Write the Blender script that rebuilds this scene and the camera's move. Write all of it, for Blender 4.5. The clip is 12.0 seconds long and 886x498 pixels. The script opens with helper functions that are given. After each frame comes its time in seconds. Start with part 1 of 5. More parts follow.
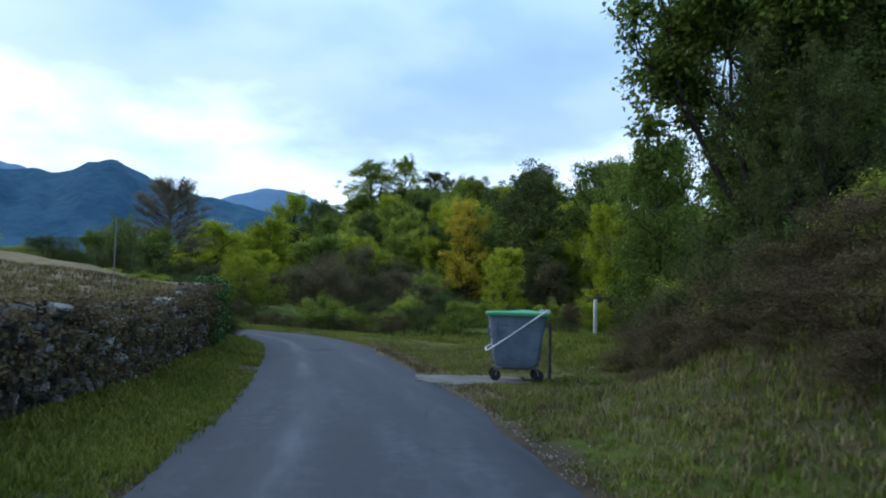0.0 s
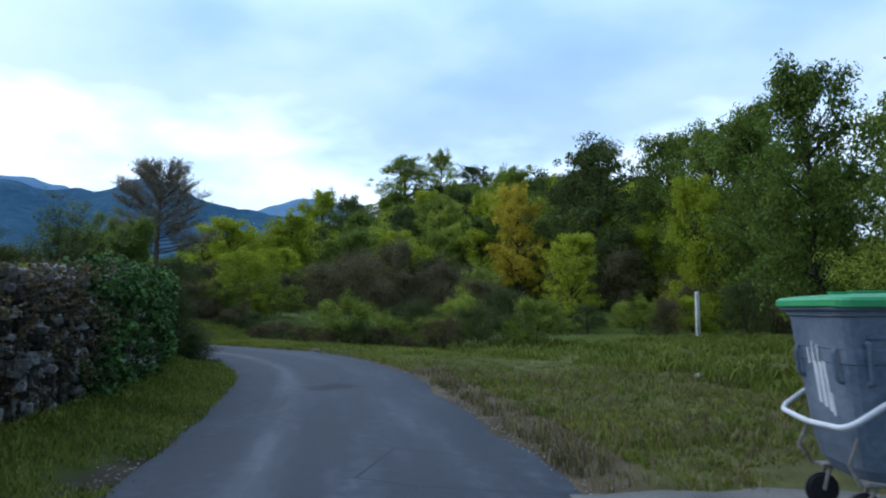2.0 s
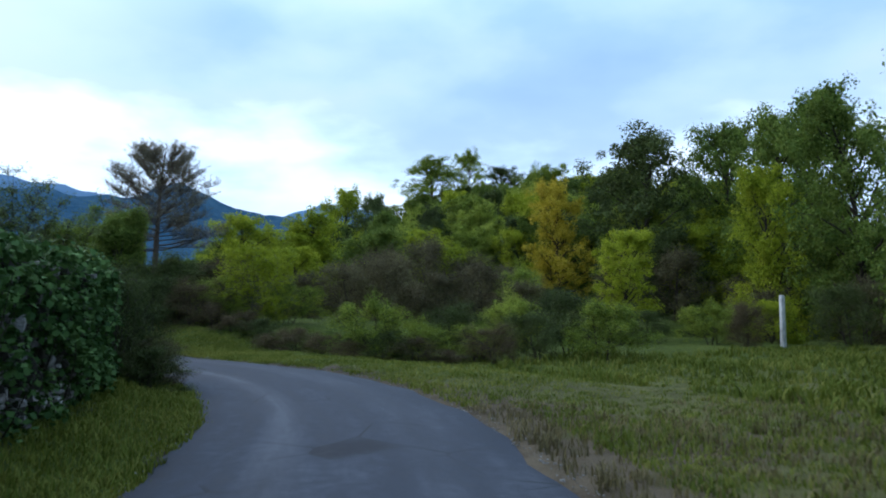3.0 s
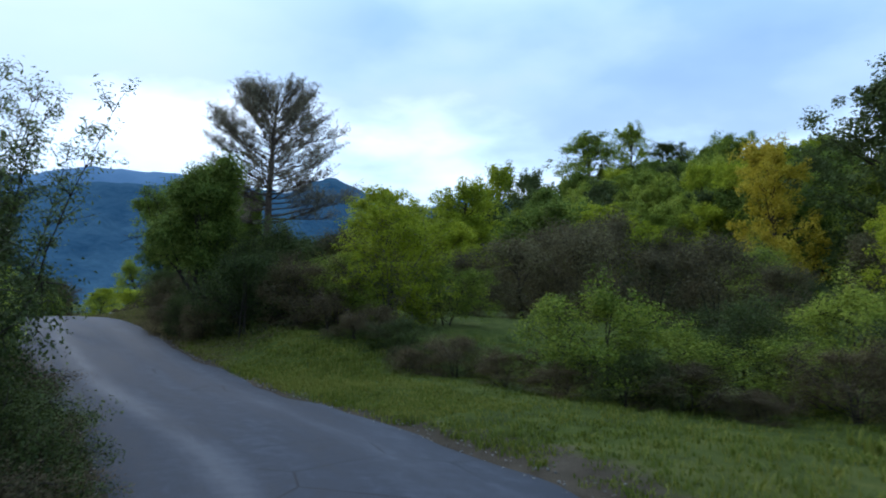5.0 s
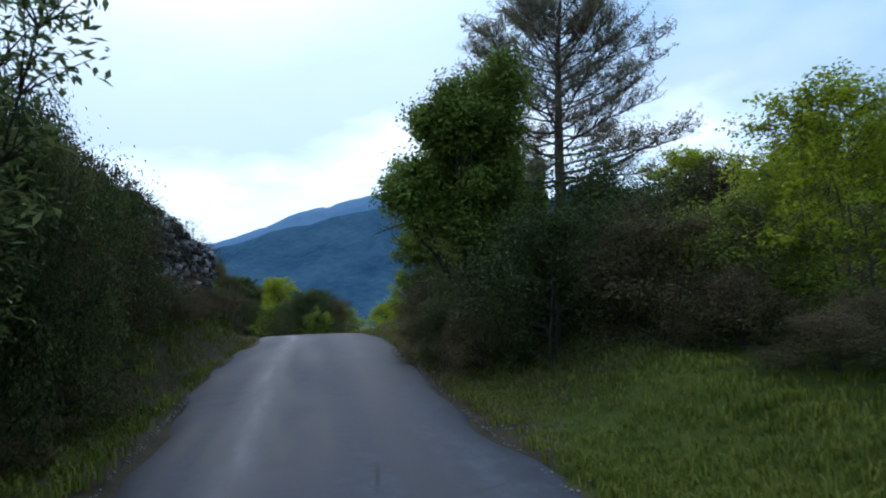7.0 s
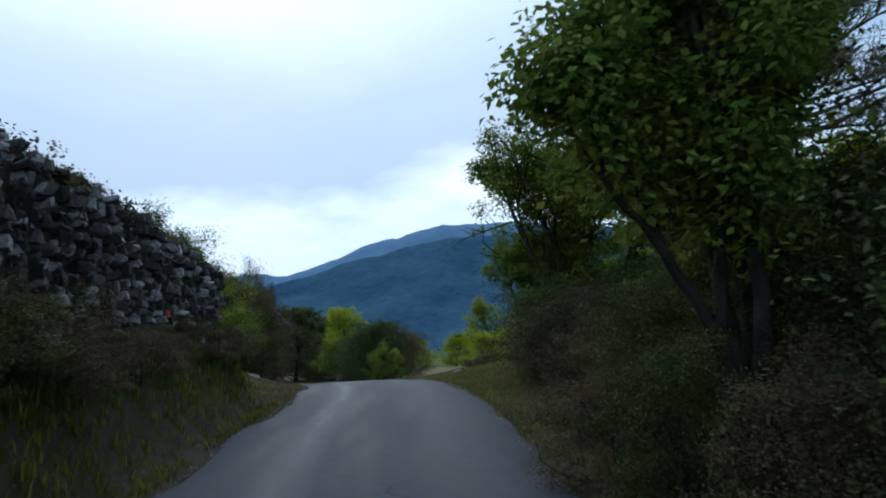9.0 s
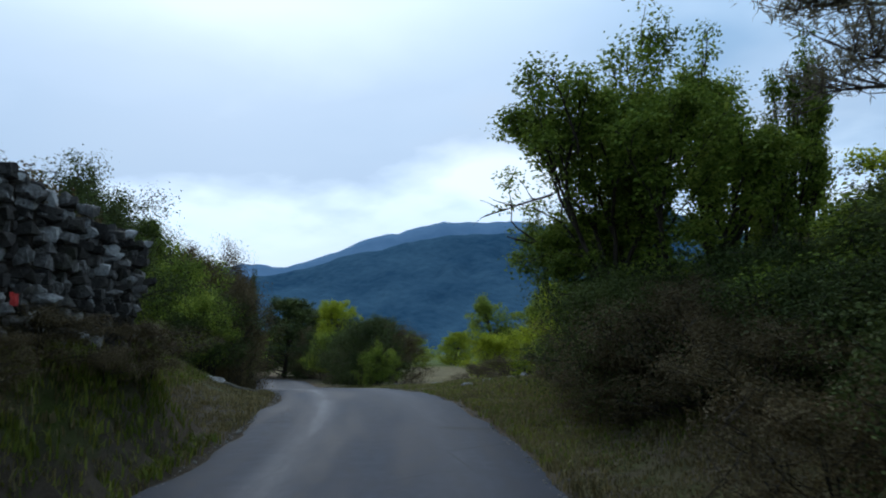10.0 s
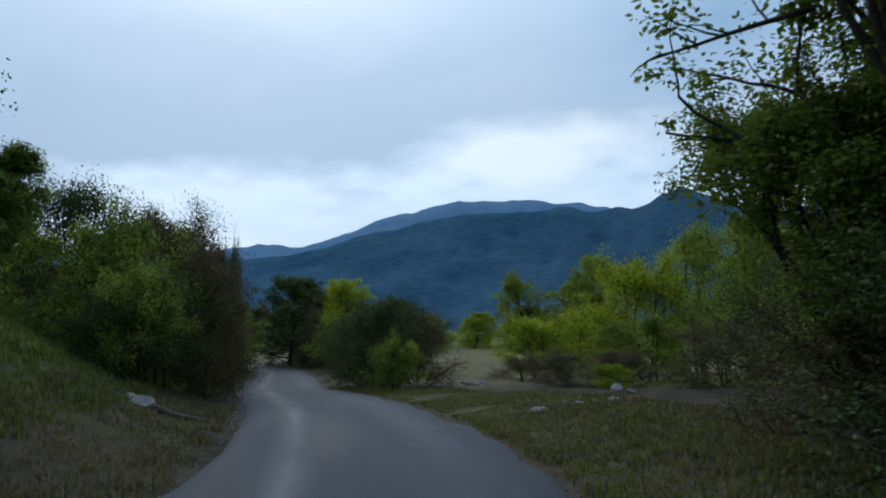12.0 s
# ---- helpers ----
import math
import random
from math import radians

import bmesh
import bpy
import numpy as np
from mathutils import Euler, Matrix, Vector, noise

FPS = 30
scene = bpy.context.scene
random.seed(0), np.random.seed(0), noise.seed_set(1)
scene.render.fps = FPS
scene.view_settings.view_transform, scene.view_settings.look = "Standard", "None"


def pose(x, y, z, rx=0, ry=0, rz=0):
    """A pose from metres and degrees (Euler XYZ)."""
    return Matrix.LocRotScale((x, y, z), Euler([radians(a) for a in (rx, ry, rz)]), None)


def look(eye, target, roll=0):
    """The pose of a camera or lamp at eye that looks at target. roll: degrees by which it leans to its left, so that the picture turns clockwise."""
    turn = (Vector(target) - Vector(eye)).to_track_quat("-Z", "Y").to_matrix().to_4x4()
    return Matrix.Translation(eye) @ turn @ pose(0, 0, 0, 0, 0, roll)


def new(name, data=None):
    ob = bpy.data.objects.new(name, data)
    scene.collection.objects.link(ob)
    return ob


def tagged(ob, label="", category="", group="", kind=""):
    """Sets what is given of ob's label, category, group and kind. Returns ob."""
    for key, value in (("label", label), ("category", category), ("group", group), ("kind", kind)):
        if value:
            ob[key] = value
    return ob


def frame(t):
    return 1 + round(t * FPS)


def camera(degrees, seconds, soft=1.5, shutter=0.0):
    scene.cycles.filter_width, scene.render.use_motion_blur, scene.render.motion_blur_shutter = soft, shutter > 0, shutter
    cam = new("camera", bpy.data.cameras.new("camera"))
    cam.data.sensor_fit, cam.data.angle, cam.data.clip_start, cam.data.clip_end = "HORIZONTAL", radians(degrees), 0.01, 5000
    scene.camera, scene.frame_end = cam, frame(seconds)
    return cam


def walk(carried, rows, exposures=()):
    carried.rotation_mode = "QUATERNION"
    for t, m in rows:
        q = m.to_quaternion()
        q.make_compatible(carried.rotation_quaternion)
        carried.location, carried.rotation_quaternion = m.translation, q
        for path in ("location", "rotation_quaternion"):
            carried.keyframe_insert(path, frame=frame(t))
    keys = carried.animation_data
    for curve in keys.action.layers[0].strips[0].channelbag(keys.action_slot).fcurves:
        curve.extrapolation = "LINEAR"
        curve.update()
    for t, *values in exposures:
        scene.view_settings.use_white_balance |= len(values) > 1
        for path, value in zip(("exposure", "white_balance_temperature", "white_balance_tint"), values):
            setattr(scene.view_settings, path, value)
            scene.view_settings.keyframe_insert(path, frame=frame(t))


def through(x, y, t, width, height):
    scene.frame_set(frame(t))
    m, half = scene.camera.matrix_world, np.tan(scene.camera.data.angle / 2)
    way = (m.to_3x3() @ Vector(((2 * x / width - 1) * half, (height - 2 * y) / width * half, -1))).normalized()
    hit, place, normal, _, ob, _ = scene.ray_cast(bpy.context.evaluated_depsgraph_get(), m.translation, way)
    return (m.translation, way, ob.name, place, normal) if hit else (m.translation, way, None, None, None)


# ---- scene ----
cam = camera(64.5, 12.0, soft=2.0, shutter=0.15)
PATH = [
    (0, (0.594, -0.98, 1.352), (0.568, 1.013, 1.514), 1.6),
    (0.5, (0.358, 1.316, 1.344), (0.301, 3.308, 1.507), 1.1),
    (1, (0.069, 3.598, 1.316), (-0.01, 5.589, 1.48), 0.7),
    (1.5, (-0.238, 5.863, 1.283), (-0.34, 7.854, 1.451), 0.4),
    (2, (-0.587, 8.157, 1.214), (-0.714, 10.146, 1.386), -0.3),
    (2.5, (-1.017, 10.498, 1.21), (-1.174, 12.484, 1.392), -0.4),
    (4.5, (-3.793, 19.527, 1.356), (-4.234, 21.468, 1.549), 0.7),
    (5, (-4.648, 21.643, 1.412), (-5.242, 23.546, 1.572), 0.6),
    (5.5, (-5.765, 23.605, 1.39), (-6.525, 25.448, 1.549), 0.5),
    (6, (-7.156, 25.394, 1.316), (-8.081, 27.159, 1.491), -0.6),
    (6.5, (-8.477, 26.894, 1.282), (-9.547, 28.571, 1.492), -1.5),
    (7, (-9.42, 28.145, 1.323), (-10.666, 29.699, 1.507), -2.3),
    (9, (-13.829, 32.204, 1.588), (-15.212, 33.622, 1.864), -2.6),
    (9.5, (-15.084, 33.367, 1.667), (-16.468, 34.782, 1.959), -1.6),
    (10, (-16.362, 34.445, 1.785), (-17.745, 35.864, 2.053), -0.4),
    (10.5, (-17.506, 35.434, 1.869), (-18.886, 36.857, 2.138), -0.1),
    (11, (-18.612, 36.391, 1.951), (-20.003, 37.807, 2.201), 0.8),
    (11.5, (-19.733, 37.344, 2.02), (-21.135, 38.753, 2.241), 0),
    (12, (-20.808, 38.239, 2.069), (-22.227, 39.632, 2.279), -0.6),
]
walk(cam, [(t, look(eye, target, roll)) for t, eye, target, roll in PATH], [(0, 0.26, 5700, 13), (2.5, 0.29, 5650, 13), (5, 0.20, 5600, 13), (7, 0.18, 5700, 12), (9, -0.12, 5850, 10), (11, -0.29, 5850, 10), (12, -0.42, 5850, 9)])

# ---- world and sun: an overcast evening sky with broken cloud ----
SUN_ELEVATION, SUN_AZIMUTH = radians(38), radians(-62)
TO_SUN = (math.sin(SUN_AZIMUTH) * math.cos(SUN_ELEVATION), math.cos(SUN_AZIMUTH) * math.cos(SUN_ELEVATION), math.sin(SUN_ELEVATION))


def link(nt, a, b):
    nt.links.new(a, b)


def ramp(nt, fac, stops):
    r = nt.nodes.new("ShaderNodeValToRGB")
    while len(r.color_ramp.elements) < len(stops):
        r.color_ramp.elements.new(0.5)
    for e, (p, c) in zip(r.color_ramp.elements, stops):
        e.position, e.color = p, (*c, 1) if len(c) == 3 else c
    link(nt, fac, r.inputs["Fac"])
    return r.outputs["Color"]


def noise_node(nt, vec, scale, detail=4.0, rough=0.55):
    n = nt.nodes.new("ShaderNodeTexNoise")
    n.inputs["Scale"].default_value, n.inputs["Detail"].default_value, n.inputs["Roughness"].default_value = scale, detail, rough
    if vec is not None:
        link(nt, vec, n.inputs["Vector"])
    return n.outputs["Fac"]


def mixc(nt, fac, a, b, mode="MIX"):
    m = nt.nodes.new("ShaderNodeMix")
    m.data_type, m.blend_type = "RGBA", mode
    for sock, val in ((m.inputs["Factor"], fac), (m.inputs["A"], a), (m.inputs["B"], b)):
        if isinstance(val, (int, float)):
            sock.default_value = val
        elif isinstance(val, tuple):
            sock.default_value = (*val, 1)
        else:
            link(nt, val, sock)
    return m.outputs["Result"]


def mathn(nt, op, a, b=0.0):
    m = nt.nodes.new("ShaderNodeMath")
    m.operation = op
    for sock, val in zip(m.inputs, (a, b)):
        if isinstance(val, (int, float)):
            sock.default_value = val
        else:
            link(nt, val, sock)
    return m.outputs[0]


def make_world():
    w = bpy.data.worlds.new("overcast_sky")
    scene.world = w
    w.use_nodes = True
    nt = w.node_tree
    nt.nodes.clear()
    out, bg = nt.nodes.new("ShaderNodeOutputWorld"), nt.nodes.new("ShaderNodeBackground")
    tc = nt.nodes.new("ShaderNodeTexCoord")
    sky = nt.nodes.new("ShaderNodeTexSky")
    sky.sky_type, sky.sun_disc = "NISHITA", False
    sky.sun_elevation, sky.sun_rotation = SUN_ELEVATION, SUN_AZIMUTH
    # cloud layer seen in perspective: direction divided by its height
    sep = nt.nodes.new("ShaderNodeSeparateXYZ")
    link(nt, tc.outputs["Generated"], sep.inputs[0])
    h = mathn(nt, "ADD", mathn(nt, "MAXIMUM", sep.outputs["Z"], 0.0), 0.22)
    comb = nt.nodes.new("ShaderNodeCombineXYZ")
    link(nt, mathn(nt, "DIVIDE", sep.outputs["X"], h), comb.inputs["X"])
    link(nt, mathn(nt, "DIVIDE", sep.outputs["Y"], h), comb.inputs["Y"])
    big = noise_node(nt, comb.outputs[0], 0.85, 4.0, 0.45)
    fine = noise_node(nt, comb.outputs[0], 2.6, 5.0, 0.5)
    dens = mathn(nt, "ADD", mathn(nt, "MULTIPLY", big, 0.75), mathn(nt, "MULTIPLY", fine, 0.25))
    cloud = ramp(nt, dens, [(0.38, (1.02, 1.12, 1.18)), (0.47, (0.70, 0.92, 1.12)), (0.54, (0.42, 0.64, 0.86)), (0.64, (0.28, 0.46, 0.65))])
    low = ramp(nt, sep.outputs["Z"], [(0.06, (1, 1, 1)), (0.30, (0, 0, 0))])
    cloud = mixc(nt, mathn(nt, "MULTIPLY", low, 0.75), cloud, (0.98, 1.08, 1.14))
    dot = nt.nodes.new("ShaderNodeVectorMath")
    dot.operation = "DOT_PRODUCT"
    link(nt, tc.outputs["Generated"], dot.inputs[0])
    dot.inputs[1].default_value = TO_SUN
    glow = ramp(nt, dot.outputs["Value"], [(0.80, (0, 0, 0)), (1.0, (1, 1, 1))])
    cloud = mixc(nt, mathn(nt, "MULTIPLY", glow, 0.80), cloud, (1.28, 1.40, 1.48))
    ragged = mathn(nt, "ADD", mathn(nt, "MULTIPLY", mathn(nt, "SUBTRACT", big, 0.5), 0.42), mathn(nt, "MULTIPLY", mathn(nt, "SUBTRACT", fine, 0.5), 0.20))
    band_h = mathn(nt, "ADD", sep.outputs["Z"], ragged)
    band = ramp(nt, band_h, [(0.17, (0, 0, 0)), (0.25, (1, 1, 1)), (0.36, (0.8, 0.8, 0.8)), (0.50, (0, 0, 0))])
    cloud = mixc(nt, mathn(nt, "MULTIPLY", band, 0.60), cloud, (0.36, 0.49, 0.65))
    clear = mixc(nt, 1.0, sky.outputs["Color"], (0.10, 0.10, 0.10), "MULTIPLY")
    both = mixc(nt, 0.90, clear, cloud)
    link(nt, both, bg.inputs["Color"])
    bg.inputs["Strength"].default_value = 1.08
    link(nt, bg.outputs[0], out.inputs[0])


make_world()
sun = new("sun", bpy.data.lights.new("sun", "SUN"))
sun.data.energy, sun.data.angle, sun.data.color = 1.2, radians(35), (1.0, 0.96, 0.88)
sun.matrix_world = look((0, 0, 0), tuple(-v for v in TO_SUN))
sun.location = (0, 0, 60)


# ---- materials ----
def material(name, rough=0.8, spec=0.3):
    m = bpy.data.materials.new(name)
    m.use_nodes = True
    nt = m.node_tree
    b = nt.nodes["Principled BSDF"]
    b.inputs["Roughness"].default_value, b.inputs["Specular IOR Level"].default_value = rough, spec
    return m, nt, b


def coords(nt):
    return nt.nodes.new("ShaderNodeTexCoord").outputs["Object"]


def world_coords(nt):
    return nt.nodes.new("ShaderNodeNewGeometry").outputs["Position"]


def bump(nt, b, height, strength=0.4, distance=0.02):
    n = nt.nodes.new("ShaderNodeBump")
    n.inputs["Strength"].default_value, n.inputs["Distance"].default_value = strength, distance
    link(nt, height, n.inputs["Height"])
    link(nt, n.outputs[0], b.inputs["Normal"])


def surface(name, dark, light, scale=3.0, fine=40.0, rough=0.85, spec=0.25, relief=0.5, distance=0.02, place=world_coords):
    """A mottled surface with variation at two scales."""
    m, nt, b = material(name, rough, spec)
    v = place(nt)
    n1, n2 = noise_node(nt, v, scale, 5), noise_node(nt, v, fine, 4)
    mixed = mathn(nt, "ADD", mathn(nt, "MULTIPLY", n1, 0.6), mathn(nt, "MULTIPLY", n2, 0.4))
    link(nt, ramp(nt, mixed, [(0.36, dark), (0.64, light)]), b.inputs["Base Color"])
    bump(nt, b, n2, relief, distance)
    return m


def leaf_material(name, dark, mid, light, through=0.3, scale=0.9):
    """Leaves: colour by leaf and by patch of the crown, with light passing through."""
    m, nt, b = material(name, 0.75, 0.12)
    geo = nt.nodes.new("ShaderNodeNewGeometry")
    oi = nt.nodes.new("ShaderNodeObjectInfo")
    n = noise_node(nt, geo.outputs["Position"], scale, 2)
    f = mathn(nt, "ADD", mathn(nt, "MULTIPLY", geo.outputs["Random Per Island"], 0.45), mathn(nt, "MULTIPLY", n, 0.75))
    f = mathn(nt, "ADD", f, mathn(nt, "MULTIPLY", mathn(nt, "SUBTRACT", oi.outputs["Random"], 0.5), 0.18))
    c = ramp(nt, f, [(0.30, dark), (0.56, mid), (0.86, light)])
    link(nt, c, b.inputs["Base Color"])
    tr, mx = nt.nodes.new("ShaderNodeBsdfTranslucent"), nt.nodes.new("ShaderNodeMixShader")
    link(nt, c, tr.inputs["Color"])
    mx.inputs[0].default_value = through
    link(nt, b.outputs[0], mx.inputs[1])
    link(nt, tr.outputs[0], mx.inputs[2])
    link(nt, mx.outputs[0], nt.nodes["Material Output"].inputs["Surface"])
    return m


LEAF = {
    "lime": leaf_material("lime_leaves", (0.120, 0.164, 0.009), (0.260, 0.315, 0.016), (0.440, 0.465, 0.035), 0.4),
    "mid": leaf_material("green_leaves", (0.086, 0.126, 0.018), (0.185, 0.243, 0.030), (0.365, 0.406, 0.058), 0.38),
    "dark": leaf_material("holm_oak_leaves", (0.028, 0.041, 0.012), (0.056, 0.078, 0.021), (0.108, 0.135, 0.036), 0.25),
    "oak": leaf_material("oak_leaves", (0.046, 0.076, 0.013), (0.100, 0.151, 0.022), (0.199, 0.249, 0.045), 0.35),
    # oak leaves again, brightened in colour for crowns standing in stronger light
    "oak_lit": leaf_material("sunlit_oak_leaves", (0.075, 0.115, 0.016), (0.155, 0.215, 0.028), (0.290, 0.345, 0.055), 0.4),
    "russet": leaf_material("budding_scrub", (0.058, 0.050, 0.026), (0.105, 0.092, 0.044), (0.180, 0.160, 0.072), 0.3),
    "yellow": leaf_material("golden_leaves", (0.211, 0.185, 0.011), (0.422, 0.343, 0.022), (0.607, 0.475, 0.053), 0.4),
    "brown": leaf_material("brown_twigs_and_leaves", (0.060, 0.045, 0.023), (0.105, 0.080, 0.039), (0.160, 0.126, 0.058), 0.25),
    "grey": leaf_material("grey_green_leaves", (0.048, 0.072, 0.022), (0.100, 0.134, 0.042), (0.190, 0.228, 0.082)),
    "ivy": leaf_material("ivy_leaves", (0.019, 0.049, 0.011), (0.051, 0.104, 0.025), (0.117, 0.198, 0.054), 0.15, 2.0),
    "needle": leaf_material("pine_needles", (0.090, 0.080, 0.055), (0.160, 0.142, 0.095), (0.240, 0.215, 0.140), 0.4),
    "grass": leaf_material("grass_blades", (0.056, 0.078, 0.011), (0.116, 0.148, 0.018), (0.230, 0.232, 0.046), 0.3, 0.5),
    "straw": leaf_material("dry_grass_blades", (0.070, 0.060, 0.026), (0.140, 0.118, 0.050), (0.260, 0.215, 0.100), 0.3, 0.6),
}
BARK = surface("bark", (0.020, 0.017, 0.013), (0.075, 0.062, 0.048), 6, 60, 0.95, 0.1, 0.8, 0.02)
PINE_BARK = surface("pine_bark", (0.050, 0.040, 0.032), (0.140, 0.112, 0.086), 6, 60, 0.95, 0.1, 0.8, 0.02)
PALE_BARK = surface("pale_bark", (0.060, 0.052, 0.040), (0.160, 0.140, 0.110), 6, 60, 0.95, 0.1, 0.8, 0.02)
# blue of the air's haze is mixed into the forest's own colour
MOUNTAIN = surface("haze_blue_forest", (0.026, 0.064, 0.108), (0.060, 0.116, 0.166), 0.004, 0.03, 1.0, 0.0, 0.6, 20.0)
# paler, bluer version: the deeper haze of distance is put into the colour
FAR_MOUNTAIN = surface("haze_pale_ridge", (0.100, 0.175, 0.275), (0.130, 0.212, 0.318), 0.004, 0.02, 1.0, 0.0, 0.3, 20.0)
STONE = surface("limestone", (0.045, 0.043, 0.040), (0.200, 0.190, 0.170), 2.2, 25, 0.9, 0.2, 0.9, 0.02)
EARTH = surface("dark_earth", (0.020, 0.016, 0.012), (0.055, 0.045, 0.034), 3, 30, 1.0, 0.1, 0.9, 0.04)
CONCRETE = surface("weathered_concrete", (0.060, 0.057, 0.052), (0.165, 0.158, 0.146), 1.6, 50, 0.85, 0.3, 0.4, 0.01)


def asphalt():
    """Old chip-seal road: streaks along the wheel tracks, pale chips, fine cracks, a damp sheen on the smoother track,
    partly painted as paler colour.
    """
    m, nt, b = material("worn_asphalt", 0.75, 0.24)
    v = world_coords(nt)
    uv = nt.nodes.new("ShaderNodeUVMap").outputs["UV"]
    sep = nt.nodes.new("ShaderNodeSeparateXYZ")
    link(nt, uv, sep.inputs[0])
    across = sep.outputs["X"]
    comb = nt.nodes.new("ShaderNodeCombineXYZ")
    link(nt, across, comb.inputs["X"])
    link(nt, mathn(nt, "MULTIPLY", sep.outputs["Y"], 0.13), comb.inputs["Y"])
    streak = noise_node(nt, comb.outputs[0], 2.2, 5, 0.6)
    n2, n3 = noise_node(nt, v, 6.0, 6, 0.65), noise_node(nt, v, 140.0, 3, 0.7)
    left = ramp(nt, mathn(nt, "ABSOLUTE", mathn(nt, "ADD", across, 0.62)), [(0.02, (1, 1, 1)), (0.30, (0, 0, 0))])
    right = ramp(nt, mathn(nt, "ABSOLUTE", mathn(nt, "SUBTRACT", across, 0.78)), [(0.04, (1, 1, 1)), (0.40, (0, 0, 0))])
    worn = mathn(nt, "MAXIMUM", left, mathn(nt, "MULTIPLY", right, 0.5))
    worn = mathn(nt, "MULTIPLY", worn, ramp(nt, streak, [(0.38, (0.25, 0.25, 0.25)), (0.60, (1, 1, 1))]))
    f = mathn(nt, "ADD", mathn(nt, "MULTIPLY", streak, 0.40), mathn(nt, "ADD", mathn(nt, "MULTIPLY", n2, 0.30), mathn(nt, "MULTIPLY", n3, 0.30)))
    base = ramp(nt, f, [(0.38, (0.014, 0.017, 0.024)), (0.50, (0.032, 0.038, 0.052)), (0.63, (0.080, 0.090, 0.110))])
    # sky's sheen on the worn tracks, part of it painted as paler colour
    base = mixc(nt, mathn(nt, "MULTIPLY", worn, 0.4), base, (0.074, 0.082, 0.102))
    crack = nt.nodes.new("ShaderNodeTexVoronoi")
    crack.feature = "DISTANCE_TO_EDGE"
    crack.inputs["Scale"].default_value = 0.9
    warp = mixc(nt, 0.10, v, nt.nodes.new("ShaderNodeTexNoise").outputs["Color"], "ADD")
    link(nt, warp, crack.inputs["Vector"])
    line = ramp(nt, crack.outputs["Distance"], [(0.006, (1, 1, 1)), (0.014, (0, 0, 0))])
    some = ramp(nt, noise_node(nt, v, 0.5, 2), [(0.52, (0, 0, 0)), (0.60, (1, 1, 1))])
    base = mixc(nt, mathn(nt, "MULTIPLY", mathn(nt, "MULTIPLY", line, some), 0.7), base, (0.012, 0.012, 0.014))
    link(nt, base, b.inputs["Base Color"])
    r = ramp(nt, mathn(nt, "ADD", mathn(nt, "MULTIPLY", streak, 0.6), mathn(nt, "MULTIPLY", n2, 0.4)), [(0.40, (0.70, 0.70, 0.70)), (0.62, (0.92, 0.92, 0.92))])
    link(nt, mixc(nt, mathn(nt, "MULTIPLY", worn, 0.8), r, (0.60, 0.60, 0.60)), b.inputs["Roughness"])
    bump(nt, b, n3, 0.35, 0.006)
    return m


def ground_material():
    """Grass, bare earth and dry stubble, by the cover stored in the ground."""
    m, nt, b = material("grassy_ground", 0.95, 0.1)
    v = world_coords(nt)
    n1, n2, n3 = noise_node(nt, v, 0.35, 5), noise_node(nt, v, 2.6, 6), noise_node(nt, v, 45.0, 4, 0.7)
    at = nt.nodes.new("ShaderNodeAttribute")
    at.attribute_name = "cover"
    sep = nt.nodes.new("ShaderNodeSeparateColor")
    link(nt, at.outputs["Color"], sep.inputs[0])
    f = mathn(nt, "ADD", mathn(nt, "MULTIPLY", n1, 0.3), mathn(nt, "ADD", mathn(nt, "MULTIPLY", n2, 0.4), mathn(nt, "MULTIPLY", n3, 0.3)))
    grass = ramp(nt, f, [(0.38, (0.036, 0.050, 0.010)), (0.52, (0.078, 0.102, 0.016)), (0.66, (0.150, 0.156, 0.036))])
    earth = ramp(nt, f, [(0.36, (0.035, 0.027, 0.018)), (0.66, (0.120, 0.098, 0.068))])
    straw = ramp(nt, f, [(0.36, (0.130, 0.095, 0.055)), (0.66, (0.330, 0.255, 0.160))])
    edge = mathn(nt, "ADD", sep.outputs["Red"], mathn(nt, "MULTIPLY", mathn(nt, "SUBTRACT", n2, 0.5), 0.9))
    c = mixc(nt, ramp(nt, edge, [(0.35, (0, 0, 0)), (0.65, (1, 1, 1))]), grass, earth)
    c = mixc(nt, sep.outputs["Green"], c, straw)
    link(nt, c, b.inputs["Base Color"])
    bump(nt, b, n3, 0.9, 0.05)
    return m


ASPHALT, GROUND = asphalt(), ground_material()


# ---- mesh helpers ----
def mesh(name, verts, faces, mat, smooth=False):
    me = bpy.data.meshes.new(name)
    if isinstance(faces, np.ndarray):
        nf, k = faces.shape
        me.vertices.add(len(verts))
        me.vertices.foreach_set("co", np.asarray(verts, dtype=np.float32).ravel())
        me.loops.add(nf * k)
        me.loops.foreach_set("vertex_index", faces.astype(np.int32).ravel())
        me.polygons.add(nf)
        me.polygons.foreach_set("loop_start", np.arange(0, nf * k, k, dtype=np.int32))
        me.update(calc_edges=True)
    else:
        me.from_pydata(verts, [], faces)
    me.materials.append(mat)
    if smooth:
        me.polygons.foreach_set("use_smooth", [True] * len(me.polygons))
    return me


def part(name, data, parent, label="", loc=(0, 0, 0), rot=(0, 0, 0)):
    ob = new(name, data)
    ob.parent = parent
    ob.matrix_basis = pose(*loc, *rot)
    return tagged(ob, label)


def bm_mesh(name, bm, mat, smooth=False):
    me = bpy.data.meshes.new(name)
    bm.to_mesh(me)
    bm.free()
    me.materials.append(mat)
    if smooth:
        me.polygons.foreach_set("use_smooth", [True] * len(me.polygons))
    return me


